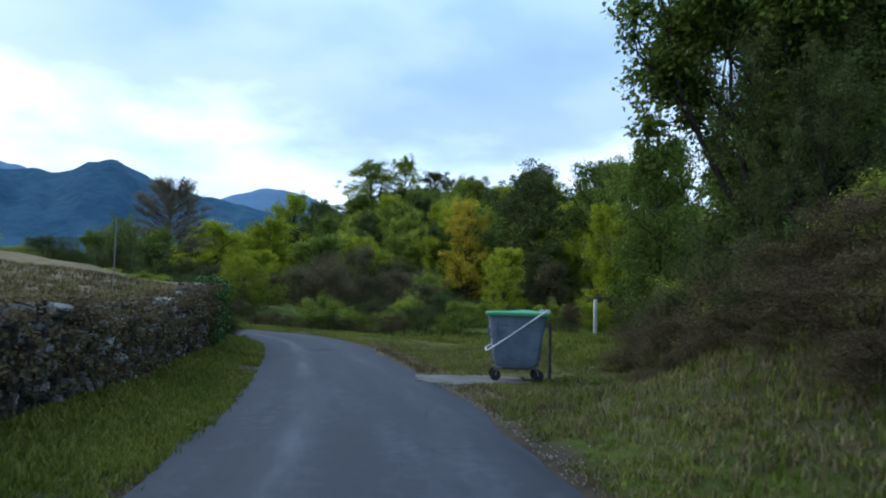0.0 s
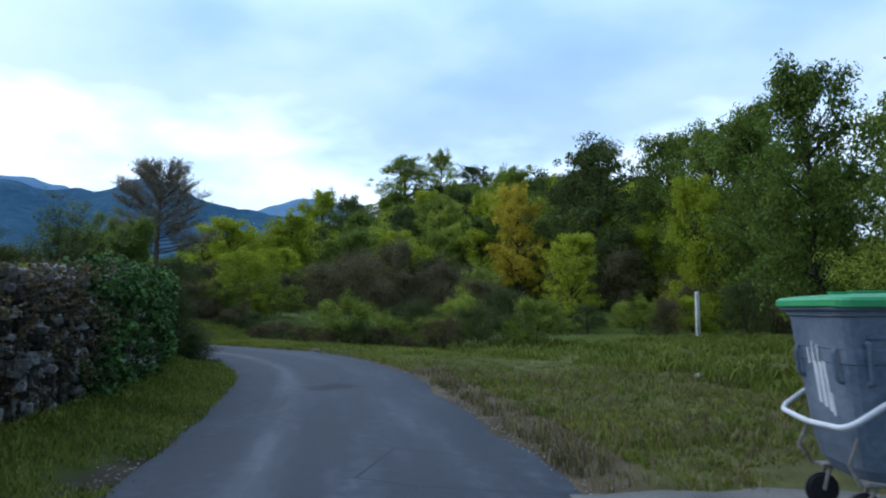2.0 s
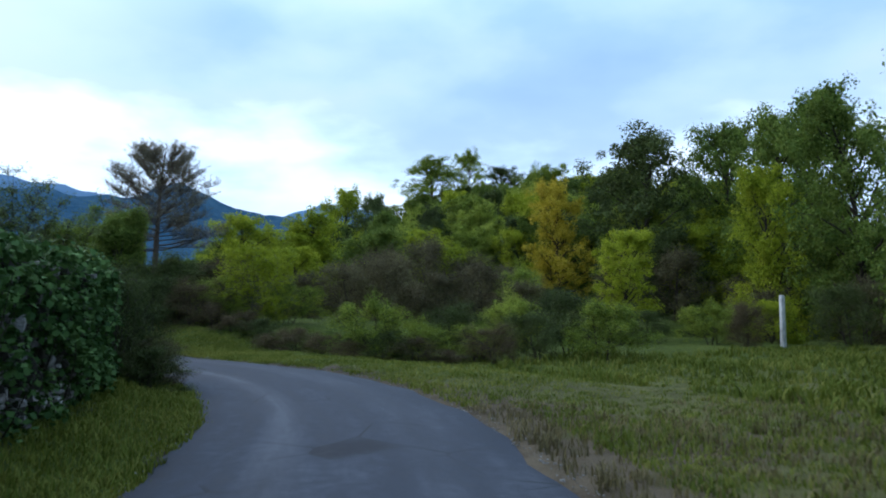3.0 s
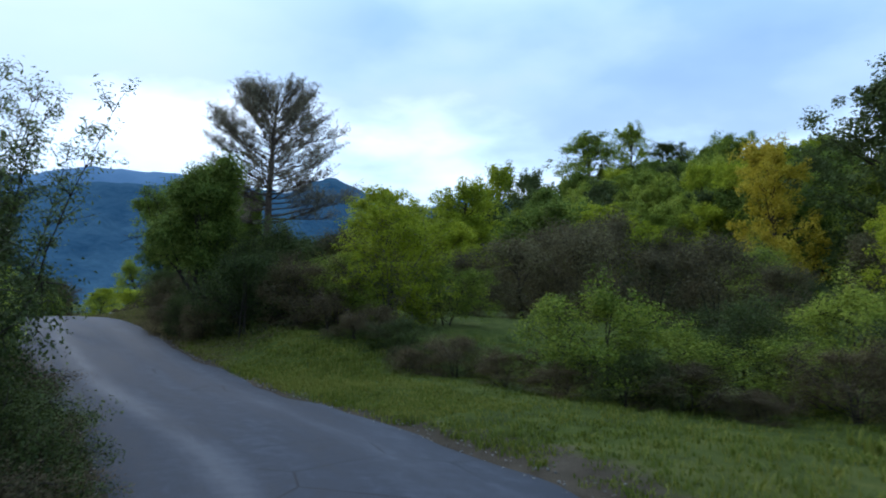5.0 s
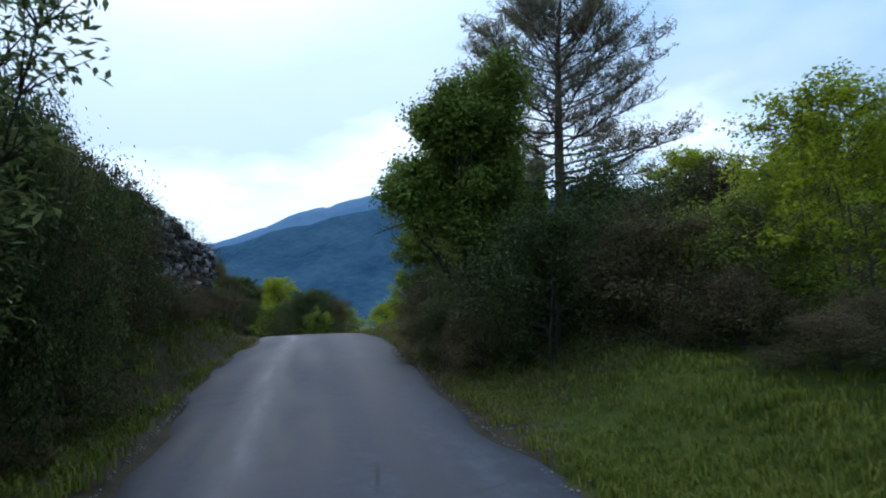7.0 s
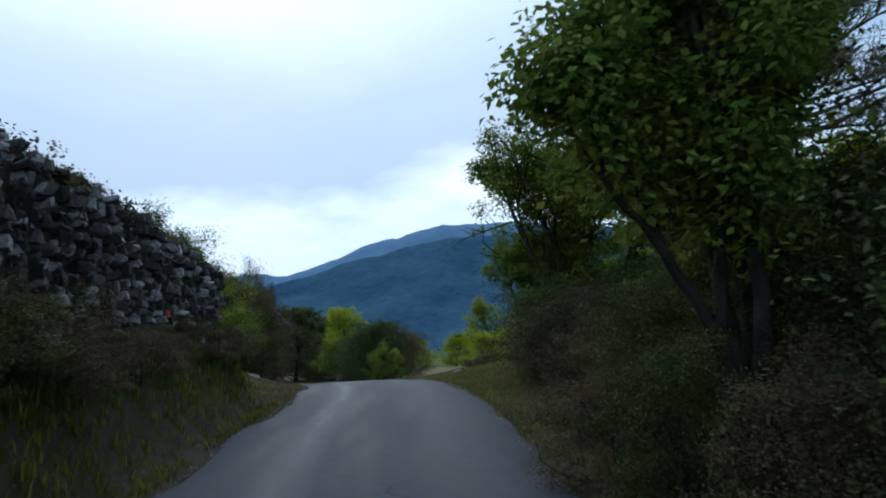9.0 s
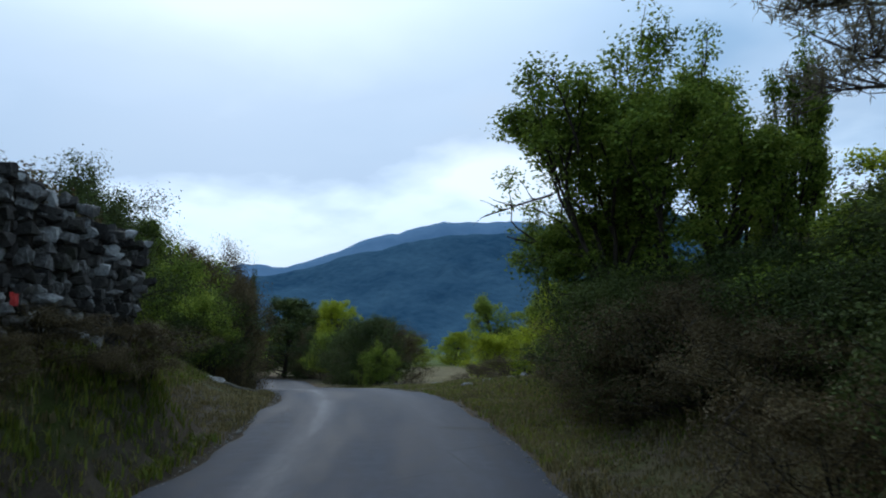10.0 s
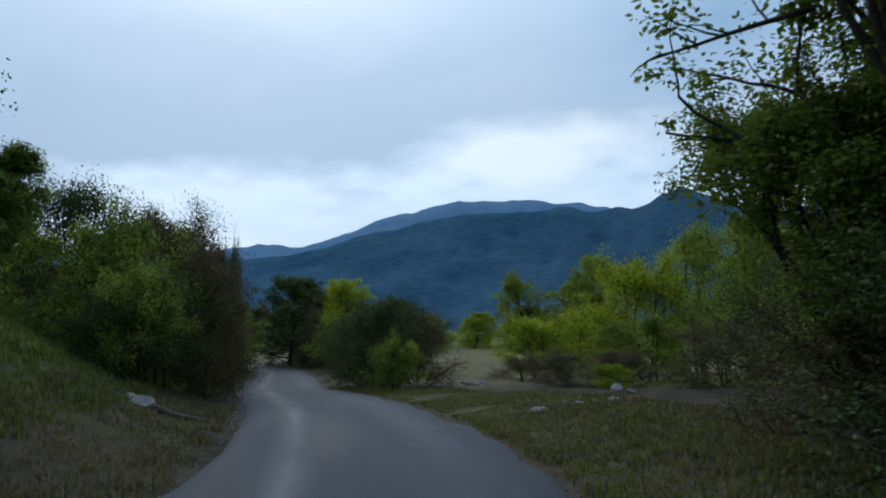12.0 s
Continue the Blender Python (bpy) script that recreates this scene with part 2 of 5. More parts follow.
def tube(points, radii, sides=6):
    """Rings of vertices round a bent line; returns vertices and quads."""
    pts = np.asarray(points, float)
    d = np.gradient(pts, axis=0)
    d /= np.linalg.norm(d, axis=1)[:, None] + 1e-9
    ref = np.where(np.abs(d[:, 2:3]) > 0.9, np.array([[1.0, 0, 0]]), np.array([[0, 0, 1.0]]))
    u = np.cross(d, ref)
    u /= np.linalg.norm(u, axis=1)[:, None] + 1e-9
    w = np.cross(d, u)
    a = np.linspace(0, 2 * np.pi, sides, endpoint=False)
    r = np.asarray(radii, float)[:, None, None]
    v = pts[:, None] + r * (np.cos(a)[None, :, None] * u[:, None] + np.sin(a)[None, :, None] * w[:, None])
    n = len(pts)
    i, j = np.meshgrid(np.arange(n - 1), np.arange(sides), indexing="ij")
    k = (j + 1) % sides
    f = np.stack([i * sides + j, i * sides + k, (i + 1) * sides + k, (i + 1) * sides + j], -1).reshape(-1, 4)
    return v.reshape(-1, 3), f


class Soup:
    """Collects vertices and quads of many pieces into one mesh."""

    def __init__(self):
        self.v, self.f, self.n = [], [], 0

    def add(self, v, f):
        self.v.append(v)
        self.f.append(f + self.n)
        self.n += len(v)

    def mesh(self, name, mat, smooth=False):
        return mesh(name, np.concatenate(self.v), np.concatenate(self.f), mat, smooth)


def leaves(rs, centres, spread, per, size, up=0.3, slim=0.55, flat=0.8):
    """Leaf blades scattered round cluster centres: four corners each, folded a little along the middle."""
    c = np.repeat(np.asarray(centres, float), per, axis=0)
    n = len(c)
    sp = np.repeat(np.broadcast_to(np.asarray(spread, float), (len(centres),)), per)
    off = rs.normal(size=(n, 3))
    off /= np.linalg.norm(off, axis=1)[:, None]
    off *= (rs.uniform(0.0, 1.0, n) ** 0.5 * sp)[:, None]
    off[:, 2] *= flat
    p = c + off
    nn = off / (np.linalg.norm(off, axis=1)[:, None] + 1e-9) * 0.7 + np.array([0, 0, 0.7]) + rs.normal(size=(n, 3)) * 0.55
    nn /= np.linalg.norm(nn, axis=1)[:, None]
    a = rs.normal(size=(n, 3))
    a[:, 2] -= up
    a -= nn * np.sum(a * nn, axis=1)[:, None]
    a /= np.linalg.norm(a, axis=1)[:, None] + 1e-9
    b = np.cross(nn, a)
    s = (size * rs.uniform(0.6, 1.35, n))[:, None]
    v = np.stack([p, p + a * s * 0.55 + b * s * slim * 0.5 + nn * s * 0.08, p + a * s, p + a * s * 0.55 - b * s * slim * 0.5 + nn * s * 0.08], 1)
    return v.reshape(-1, 3), np.arange(4 * n).reshape(-1, 4)


def bent(rs, start, way, length, n=5, wobble=0.12, lift=0.0):
    pts = [np.asarray(start, float)]
    w = np.asarray(way, float) / np.linalg.norm(way)
    for _ in range(n):
        w = w + rs.normal(size=3) * wobble + np.array([0, 0, lift])
        w /= np.linalg.norm(w)
        pts.append(pts[-1] + w * length / n)
    return np.array(pts)


def broadleaf(seed, h, r, leaf="mid", size=0.12, per=60, limbs=22, base=0.25, spread=0.42, stems=1, lean=0.0, bark=None, thin=1.0, fall=0.35, droop=0.0, slim=0.55):
    """A tree or shrub about its foot: returns (wood mesh, crown mesh)."""
    rs = np.random.RandomState(seed)
    wood, crown = Soup(), Soup()
    ends, ways = [], []
    for st in range(stems):
        out = rs.uniform(0, 2 * np.pi)
        tilt = lean + (0.25 if stems > 1 else 0.05) * rs.uniform(0.4, 1)
        trunk = bent(rs, (0.12 * rs.normal() * (stems > 1), 0.12 * rs.normal() * (stems > 1), -0.15), (np.cos(out) * tilt, np.sin(out) * tilt, 1), h * 0.86, 8, 0.06)
        r0 = max(0.014, thin * h * 0.020 / stems ** 0.4)
        wood.add(*tube(trunk, np.linspace(r0, r0 * 0.18, 9), 7))
        for k in range(limbs // stems):
            t = base + (0.98 - base) * ((k + rs.uniform(0, 1)) / (limbs // stems))
            i = min(int(t * 8), 7)
            foot = trunk[i] + (trunk[i + 1] - trunk[i]) * (t * 8 - i)
            ang = k * 2.4 + rs.uniform(-0.5, 0.5)
            u = (t - base) / (1 - base)
            reach = r * (0.70 + 0.58 * u) * (1.12 - u ** 2.4) * rs.uniform(0.7, 1.2)
            way = np.array([np.cos(ang), np.sin(ang), 0.25 + 0.9 * u])
            limb = bent(rs, foot, way, reach, 5, 0.16, 0.04 - droop)
            wood.add(*tube(limb, np.linspace(r0 * 0.42 * (1.1 - 0.6 * u), 0.005, 6), 5))
            for j in range(2, 6):
                if j > 3:
                    ends.append(limb[j])
                for _ in range(2):
                    tw = bent(rs, limb[j], rs.normal(size=3) + np.array([np.cos(ang), np.sin(ang), 0.2 - 2 * droop]) * 0.8, reach * fall * rs.uniform(0.5, 1.1), 3, 0.2)
                    wood.add(*tube(tw, np.linspace(0.010, 0.003, 4), 3))
                    ends.append(tw[-1])
    e = np.array(ends)
    e = e[e[:, 2] > 0.12 * h * (base > 0.1)]
    crown.add(*leaves(rs, e, spread * rs.uniform(0.5, 1.2, len(e)) * r / 2.2, per, size, 0.3 + droop * 3, slim))
    return wood.mesh("wood", bark or BARK), crown.mesh("leaves", LEAF[leaf])


def forked(seed, h, leaf="oak", size=0.08, per=60, stems=3, levels=5, wide=0.42, bole=0.30, clump=0.30, bark=None, out=0.30, aspect=0.7, profile=(0.45, 0.75, 1.10, 1.15, 1.0), low=0.12):
    """A tree whose stems fork again and again, with leaves in uneven clumps at the ends: returns (wood mesh, crown mesh)."""
    rs = np.random.RandomState(seed)
    wood, crown = Soup(), Soup()
    spots, sizes, branches = [], [], []

    def grow(foot, way, length, thick, level):
        line = bent(rs, foot, way, length, 4, 0.11, 0.02)
        branches.append((line, thick, level))
        w = (line[-1] - line[-2]) / np.linalg.norm(line[-1] - line[-2])
        if level <= 1:
            for j in (2, 3, 4):
                if rs.rand() < 0.80:
                    spots.append(line[j] + rs.normal(size=3) * 0.05)
                    sizes.append(clump * rs.uniform(0.45, 1.25))
        if level == 0:
            return
        for _ in range(2 + (rs.rand() < 0.42)):
            turn = rs.normal(size=3) * wide
            d = w + turn + np.array([0, 0, 0.10])
            grow(line[-1], d / np.linalg.norm(d), length * rs.uniform(0.60, 0.86), thick * 0.62, level - 1)
        if level > 1:
            d = w * 0.4 + rs.normal(size=3) * 0.8
            grow(line[2], d / np.linalg.norm(d), length * rs.uniform(0.40, 0.62), thick * 0.36, min(level - 2, 1))

    for k in range(stems):
        ang = k * 2.4 + rs.uniform(-0.5, 0.5)
        tilt = out * rs.uniform(0.5, 1.2) * (stems > 1)
        grow((0.10 * rs.normal() * (stems > 1), 0.10 * rs.normal() * (stems > 1), -0.2), (np.cos(ang) * tilt, np.sin(ang) * tilt, 1), h * bole * rs.uniform(0.8, 1.15), h * 0.020 / stems ** 0.35, levels)
    # draw the branches in to the tree's breadth before the leaves are set on
    e, z = np.array(spots), np.array(sizes)
    reach = np.hypot(e[:, 0], e[:, 1])
    wide_now, tall_now = 2 * (np.percentile(reach, 93) + 0.5 * clump), np.percentile(e[:, 2], 99.5) + 0.4 * clump
    k = aspect * tall_now / wide_now
    limit = np.percentile(reach, 93)

    def inside(p):
        return np.hypot(p[:, 0], p[:, 1]) < limit * np.interp(p[:, 2] / tall_now, [0, 0.25, 0.5, 0.75, 1.0], profile)
    ok = inside(e) & (e[:, 2] > low * tall_now)
    e, z = e[ok] * np.array([k, k, 1]), z[ok]
    for line, thick, level in branches:
        if level > 3 or (inside(line[-1:])[0] and line[-1, 2] > low * tall_now):
            wood.add(*tube(line * np.array([k, k, 1]), np.linspace(thick, thick * 0.66, 5), 6 if level > 2 else 4))
    crown.add(*leaves(rs, e, z, per, size, 0.3, 0.58))
    return wood.mesh("wood", bark or BARK), crown.mesh("leaves", LEAF[leaf])


def scots_pine(seed, h, r):
    """An open oval-headed pine: a straight trunk seen through the crown, level limbs with upturned ends, fine twigs and needle tufts towards the outside."""
    rs = np.random.RandomState(seed)
    wood, crown = Soup(), Soup()
    trunk = bent(rs, (0, 0, -0.2), (0.02, 0, 1), h * 0.96, 10, 0.018)
    wood.add(*tube(trunk, np.linspace(0.17, 0.025, 11), 9))
    tips = []

    def bough(t, ang, reach, thick, rise):
        i = min(int(t * 10), 9)
        foot = trunk[i] + (trunk[i + 1] - trunk[i]) * (t * 10 - i)
        way = np.array([np.cos(ang), np.sin(ang), rise])
        limb = bent(rs, foot, way, reach, 8, 0.09, 0.05)
        wood.add(*tube(limb, np.linspace(thick, 0.006, 9), 5))
        for j in range(3, 9):
            for _ in range(6):
                side = way + rs.normal(size=3) * np.array([0.9, 0.9, 0.4]) + np.array([0, 0, 0.35])
                tw = bent(rs, limb[j], side, 0.62 * rs.uniform(0.4, 1.1), 3, 0.14, 0.2)
                wood.add(*tube(tw, np.linspace(0.009, 0.004, 4), 3))
                tips.extend([tw[-1], tw[-2]] if j > 4 else [tw[-1]])

    for k in range(64):
        t = 0.47 + 0.44 * ((k + rs.rand()) / 64) ** 0.92
        u = (t - 0.47) / 0.44
        reach = r * np.interp(u, [0, 0.2, 0.5, 0.8, 1.0], [0.80, 1.02, 1.04, 0.80, 0.50]) * rs.uniform(0.78, 1.08)
        bough(t, k * 2.4 + rs.uniform(-0.4, 0.4), reach, 0.032 - 0.016 * u, 0.06 + 0.95 * u ** 1.6)
    for ang, t, reach in ((0.66, 0.42, 2.7), (0.40, 0.45, 2.3), (0.9, 0.44, 1.9), (2.9, 0.42, 1.4), (4.4, 0.43, 1.3)):
        bough(t, ang, reach, 0.042, 0.0)
    crown.add(*leaves(rs, np.array(tips), 0.10, 15, 0.11, -0.9, 0.12, 1.0))
    return wood.mesh("wood", PINE_BARK), crown.mesh("needles", LEAF["needle"])


def wand_willow(seed, h, r):
    """A sparse willow: many slim wands rising steeply from one foot, ascending side twigs, small leaves scattered along them."""
    rs = np.random.RandomState(seed)
    wood, crown = Soup(), Soup()
    spots = []
    for k in range(26):
        ang, out = k * 2.4 + rs.uniform(-0.3, 0.3), rs.uniform(0.03, 0.26)
        tall = h * rs.uniform(0.55, 1.0) * (1.0 - 0.45 * out)
        wand = bent(rs, (0.2 * rs.normal(), 0.2 * rs.normal(), -0.1), (np.cos(ang) * out, np.sin(ang) * out, 1), tall, 10, 0.05, 0.01)
        wood.add(*tube(wand, np.linspace(0.014, 0.003, 11), 5))
        for j in range(3, 11):
            for _ in range(5):
                a = rs.uniform(0, 2 * np.pi)
                tw = bent(rs, wand[j], (np.cos(a) * 0.6, np.sin(a) * 0.6, 0.75), r * 0.34 * rs.uniform(0.4, 1.1), 4, 0.16)
                wood.add(*tube(tw, np.linspace(0.006, 0.002, 5), 3))
                spots.extend([tw[2], tw[3], tw[4]])
    e = np.array(spots)
    e = e[rs.rand(len(e)) < np.interp(e[:, 2] / h, [0, 0.45, 1.0], [1.0, 0.85, 0.45])]
    crown.add(*leaves(rs, e, 0.12, 11, 0.07, 0.2, 0.32, 1.1))
    return wood.mesh("wood", BARK), crown.mesh("leaves", LEAF["grey"])


# ---- the lie of the land ----
CENTRE = np.array([(0.62, -14), (0.50, -6), (0.35, 0), (-0.2, 5.3), (-0.7, 8.8), (-1.45, 12.3), (-2.85, 18.3), (-4.02, 22.05), (-6.17, 25.43), (-8.95, 28.2),
                   (-11.77, 30.3), (-14.7, 32.7), (-18.8, 36.2), (-22.4, 39.43), (-25.85, 42.17), (-29.6, 44.6), (-33.8, 46.9), (-40, 50.1), (-46.8, 54.3), (-55, 59), (-66, 62), (-80, 63)])
CENTRE_Z = np.array([0.05, 0.05, 0.05, 0.02, 0.0, -0.03, -0.05, 0.02, 0.10, 0.10, 0.17, 0.35, 0.65, 0.80, 0.83, 0.72, 0.48, 0.10, -0.22, -0.45, -0.7, -0.9])
HALF = 1.5


def dense_line():
    """The road's centreline, smoothly through its knots, every quarter metre or so."""
    out = []
    p = np.column_stack([CENTRE, CENTRE_Z])
    q = np.vstack([2 * p[0] - p[1], p, 2 * p[-1] - p[-2]])
    for i in range(1, len(q) - 2):
        n = max(4, int(np.linalg.norm(q[i + 1, :2] - q[i, :2]) / 0.3))
        t = np.linspace(0, 1, n, endpoint=False)[:, None]
        a, b, c, d = q[i - 1], q[i], q[i + 1], q[i + 2]
        out.append(0.5 * (2 * b + (c - a) * t + (2 * a - 5 * b + 4 * c - d) * t ** 2 + (3 * b - a - 3 * c + d) * t ** 3))
    return np.vstack(out)


LINE = dense_line()
LINE_S = np.concatenate([[0], np.cumsum(np.linalg.norm(np.diff(LINE[:, :2], axis=0), axis=1))])
TANGENT = np.gradient(LINE[:, :2], axis=0)
TANGENT /= np.linalg.norm(TANGENT, axis=1)[:, None]


def road_frame(x, y):
    """Distance along the road, offset to its right, and the road's height, for arrays of places."""
    x, y = np.atleast_1d(np.asarray(x, float)), np.atleast_1d(np.asarray(y, float))
    s, d, z = np.empty(len(x)), np.empty(len(x)), np.empty(len(x))
    for k in range(0, len(x), 4000):
        dx, dy = x[k:k + 4000, None] - LINE[None, :, 0], y[k:k + 4000, None] - LINE[None, :, 1]
        i = np.argmin(dx * dx + dy * dy, axis=1)
        r = np.arange(len(i))
        side = np.where(dx[r, i] * TANGENT[i, 1] - dy[r, i] * TANGENT[i, 0] >= 0, 1.0, -1.0)
        s[k:k + 4000], d[k:k + 4000], z[k:k + 4000] = LINE_S[i], side * np.hypot(dx[r, i], dy[r, i]), LINE[i, 2]
    return s, d, z


def step(a, b, x):
    t = np.clip((x - a) / (b - a), 0, 1)
    return t * t * (3 - 2 * t)


def hash_noise(x, y, scale, seed=0):
    """Smooth value noise over the plan."""
    gx, gy = x / scale, y / scale
    ix, iy = np.floor(gx), np.floor(gy)
    fx, fy = gx - ix, gy - iy
    fx, fy = fx * fx * (3 - 2 * fx), fy * fy * (3 - 2 * fy)

    def h(a, b):
        v = np.sin(a * 127.1 + b * 311.7 + seed * 74.7) * 43758.5453
        return v - np.floor(v)
    return (h(ix, iy) * (1 - fx) + h(ix + 1, iy) * fx) * (1 - fy) + (h(ix, iy + 1) * (1 - fx) + h(ix + 1, iy + 1) * fx) * fy - 0.5


# along-road distances of the landmarks
S_WALL1_END = float(road_frame(-6.2, 21.5)[0][0])
S_WALL2 = (float(road_frame(-17.8, 31.6)[0][0]), float(road_frame(-23.75, 37.3)[0][0]))


def wall1_line(s):
    """Offset of the first wall's face to the left of the road."""
    return -3.05 + 0.0 * s


def ground_z(x, y):
    x, y = np.atleast_1d(np.asarray(x, float)), np.atleast_1d(np.asarray(y, float))
    s, d, zr = road_frame(x, y)
    a = np.abs(d)
    z = zr.copy()
    near = step(HALF - 0.1, HALF + 0.7, a)
    z += np.where(a < HALF + 0.1, -0.06, 0.0) + 0.03 * near
    left, right = d < 0, d >= 0
    # left: terrace behind the first wall, bank with shrubs, terrace behind the second wall, open slope
    plane = np.clip(1.25 + 0.112 * (-4 - x) + 0.0148 * (y - 10), 1.0, 3.1)
    t1 = plane - zr
    in1 = 1 - step(S_WALL1_END - 0.4, S_WALL1_END + 2.5, s)
    up1 = step(3.15, 3.45, a) * t1 + 0.22 * step(1.9, 3.0, a) * (1 - step(3.15, 3.45, a))
    bank = 0.9 * step(2.2, 3.6, a) + (plane - zr - 0.9) * step(3.2, 5.6, a)
    in2 = step(S_WALL2[0] - 1.5, S_WALL2[0] + 0.5, s) * (1 - step(S_WALL2[1] - 0.2, S_WALL2[1] + 1.2, s))
    up2 = 1.0 * step(1.7, 2.5, a) + (1.75 - 0.45 * step(S_WALL2[1] - 5, S_WALL2[1], s)) * step(2.75, 3.1, a) + 0.03 * np.clip(a - 3, 0, 30)
    after = step(S_WALL2[1] - 0.2, S_WALL2[1] + 1.2, s)
    slope = (0.75 * step(1.9, 4.2, a) + 1.6 * step(3.2, 7.0, a)) * (1 - step(S_WALL2[1] + 15, S_WALL2[1] + 34, s)) + 0.02 * np.clip(a - 6, 0, 30)
    lz = up1 * in1 + (1 - in1) * ((1 - in2 - after).clip(0, 1) * bank + in2 * up2 + after * slope)
    z += np.where(left, lz, 0.0)
    # right: bank by the first tree, flat meadow with the container, verge falling to the green field, brushy bank
    b1 = (1 - step(20.5, 24.0, s)) * (0.35 * step(2.2, 3.4, a) + 1.6 * step(3.4, 6.2, a) + 0.9 * step(6, 12, a))
    field = step(34, 41, s) * (1 - step(46, 52, s)) * (-0.25 * step(3.6, 7.0, a))
    b2 = step(47, 51, s) * (1 - step(66, 76, s)) * (0.50 - 0.2 * step(56, 62, s)) * step(1.9, 3.4, a)
    z += np.where(right, b1 + field + b2, 0.0)
    rough = 0.16 * hash_noise(x, y, 2.3, 1) + 0.07 * hash_noise(x, y, 0.8, 2)
    z += rough * step(HALF + 0.2, HALF + 2.0, a) * (1 - 0.6 * ((a > 2.6) & (a < 3.9)))
    z = np.where((x > -0.35) & (x < 3.0) & (y > 10.7) & (y < 13.4), np.minimum(z, -0.006 - 0.012 * (x < 2.3) + 0.4 * np.clip(np.maximum(x - 2.7, np.maximum(10.95 - y, y - 13.15)), 0, 1)), z)
    # the wooded hill to the north and the valley towards the mountains
    f = y + 0.10 * x
    z += 22 * step(56, 165, f) * step(-48, -12, x) * (1 - 0.6 * step(14, 50, x)) + 3 * step(20, 60, x) * step(-10, 40, y)
    out = np.hypot(x + 10, y - 30)
    z -= 24 * step(95, 420, out) * (1 - step(-30, 20, x))
    return z


def gz(x, y):
    return float(ground_z(x, y)[0])


def axis(lo, hi, fine, far):
    mid = list(np.arange(lo, hi, fine))
    a, b, g = [], [], fine
    p, q = lo, mid[-1]
    while p > -far or q < far:
        g *= 1.22
        p, q = p - g, q + g
        a.append(p)
        b.append(q)
    return np.array(a[::-1] + mid + b)


def build_ground():
    xs, ys = axis(-50.0, 14.0, 0.34, 4400), axis(-6.0, 62.0, 0.34, 4400)
    gx, gy = np.meshgrid(xs, ys)
    x, y = gx.ravel(), gy.ravel()
    z = ground_z(x, y)
    nx, ny = len(xs), len(ys)
    i, j = np.meshgrid(np.arange(nx - 1), np.arange(ny - 1))
    k = (j * nx + i).ravel()
    f = np.stack([k, k + 1, k + nx + 1, k + nx], -1)
    me = mesh("ground", np.column_stack([x, y, z]), f, GROUND, True)
    s, d, _ = road_frame(x, y)
    a = np.abs(d)
    wob = 2.2 * hash_noise(x, y, 2.5, 21) + 1.2 * hash_noise(x, y, 0.9, 22)
    sw, aw = s + wob, a + 0.4 * wob
    soil = 0.12 + 0.75 * (1 - step(HALF + 0.2, HALF + 0.7, aw))
    lft, rgt = (d < 0).astype(float), (d >= 0).astype(float)
    soil += lft * 0.5 * step(2.3, 2.9, a) * (1 - step(S_WALL1_END - 1, S_WALL1_END + 1, sw))
    soil += rgt * 0.4 * step(2.4, 3.2, aw) * (1 - step(21, 25, sw))
    soil += rgt * 0.55 * step(50, 54, sw) * step(1.7, 2.6, aw) * (1 - step(5, 7.5, aw)) * (0.45 + 0.55 * step(56, 60, sw))
    soil += rgt * 0.3 * step(60, 64, sw) * step(2.6, 3.4, aw) * (1 - step(6.0, 7.5, aw))
    soil += lft * 0.35 * step(S_WALL2[0] - 8, S_WALL2[0] - 5, sw) * (1 - step(S_WALL2[1] + 2, S_WALL2[1] + 6, sw)) * (1 - step(4.0, 5.0, aw))
    soil += rgt * (0.25 * (1 - step(2.4, 4.2, aw)) + 0.45 * (1 - step(1.9, 2.7, aw))) * step(22, 25, sw) * (1 - step(34, 40, sw))
    soil += lft * 0.42 * step(S_WALL2[1] - 1, S_WALL2[1] + 2, sw) * (1 - step(S_WALL2[1] + 14, S_WALL2[1] + 20, sw)) * (1 - step(3.4, 5.6, aw))
    for px, py, pr in ((0.0, 19.5, 0.7), (1.5, 20.4, 0.6), (3.3, 22.4, 1.0), (-1.5, 21.6, 0.8), (-0.6, 15.6, 0.5), (5.4, 24.5, 0.8)):
        soil += 0.75 * np.exp(-((x - px) / (1.5 * pr)) ** 2 - ((y - py) / pr) ** 2)
    straw = lft * step(3.4, 3.9, a) * (1 - step(S_WALL1_END - 1, S_WALL1_END + 3, sw)) * (0.65 + 0.35 * step(8, 14, aw))
    straw = np.maximum(straw, 0.8 * lft * step(5.0, 6.5, aw) * step(S_WALL1_END - 3, S_WALL1_END, s) * (1 - step(S_WALL2[0], S_WALL2[0] + 4, s)))
    straw = np.maximum(straw, 0.7 * rgt * step(74, 80, sw) * step(2.5, 5, aw) * (1 - step(25, 35, aw)))
    straw = np.maximum(straw, 0.30 * rgt * step(20, 23, sw) * (1 - step(36, 42, sw)) * (1 - step(9, 14, aw)))
    straw = np.maximum(straw, 0.30 * rgt * step(56, 62, sw) * (1 - step(2.6, 3.4, aw)))
    col = me.color_attributes.new("cover", "FLOAT_COLOR", "POINT")
    col.data.foreach_set("color", np.column_stack([soil, straw, np.zeros(len(x)), np.ones(len(x))]).astype(np.float32).ravel())
    tagged(new("ground", me), "uneven grassy ground with bare earth patches", "ground", kind="structure")


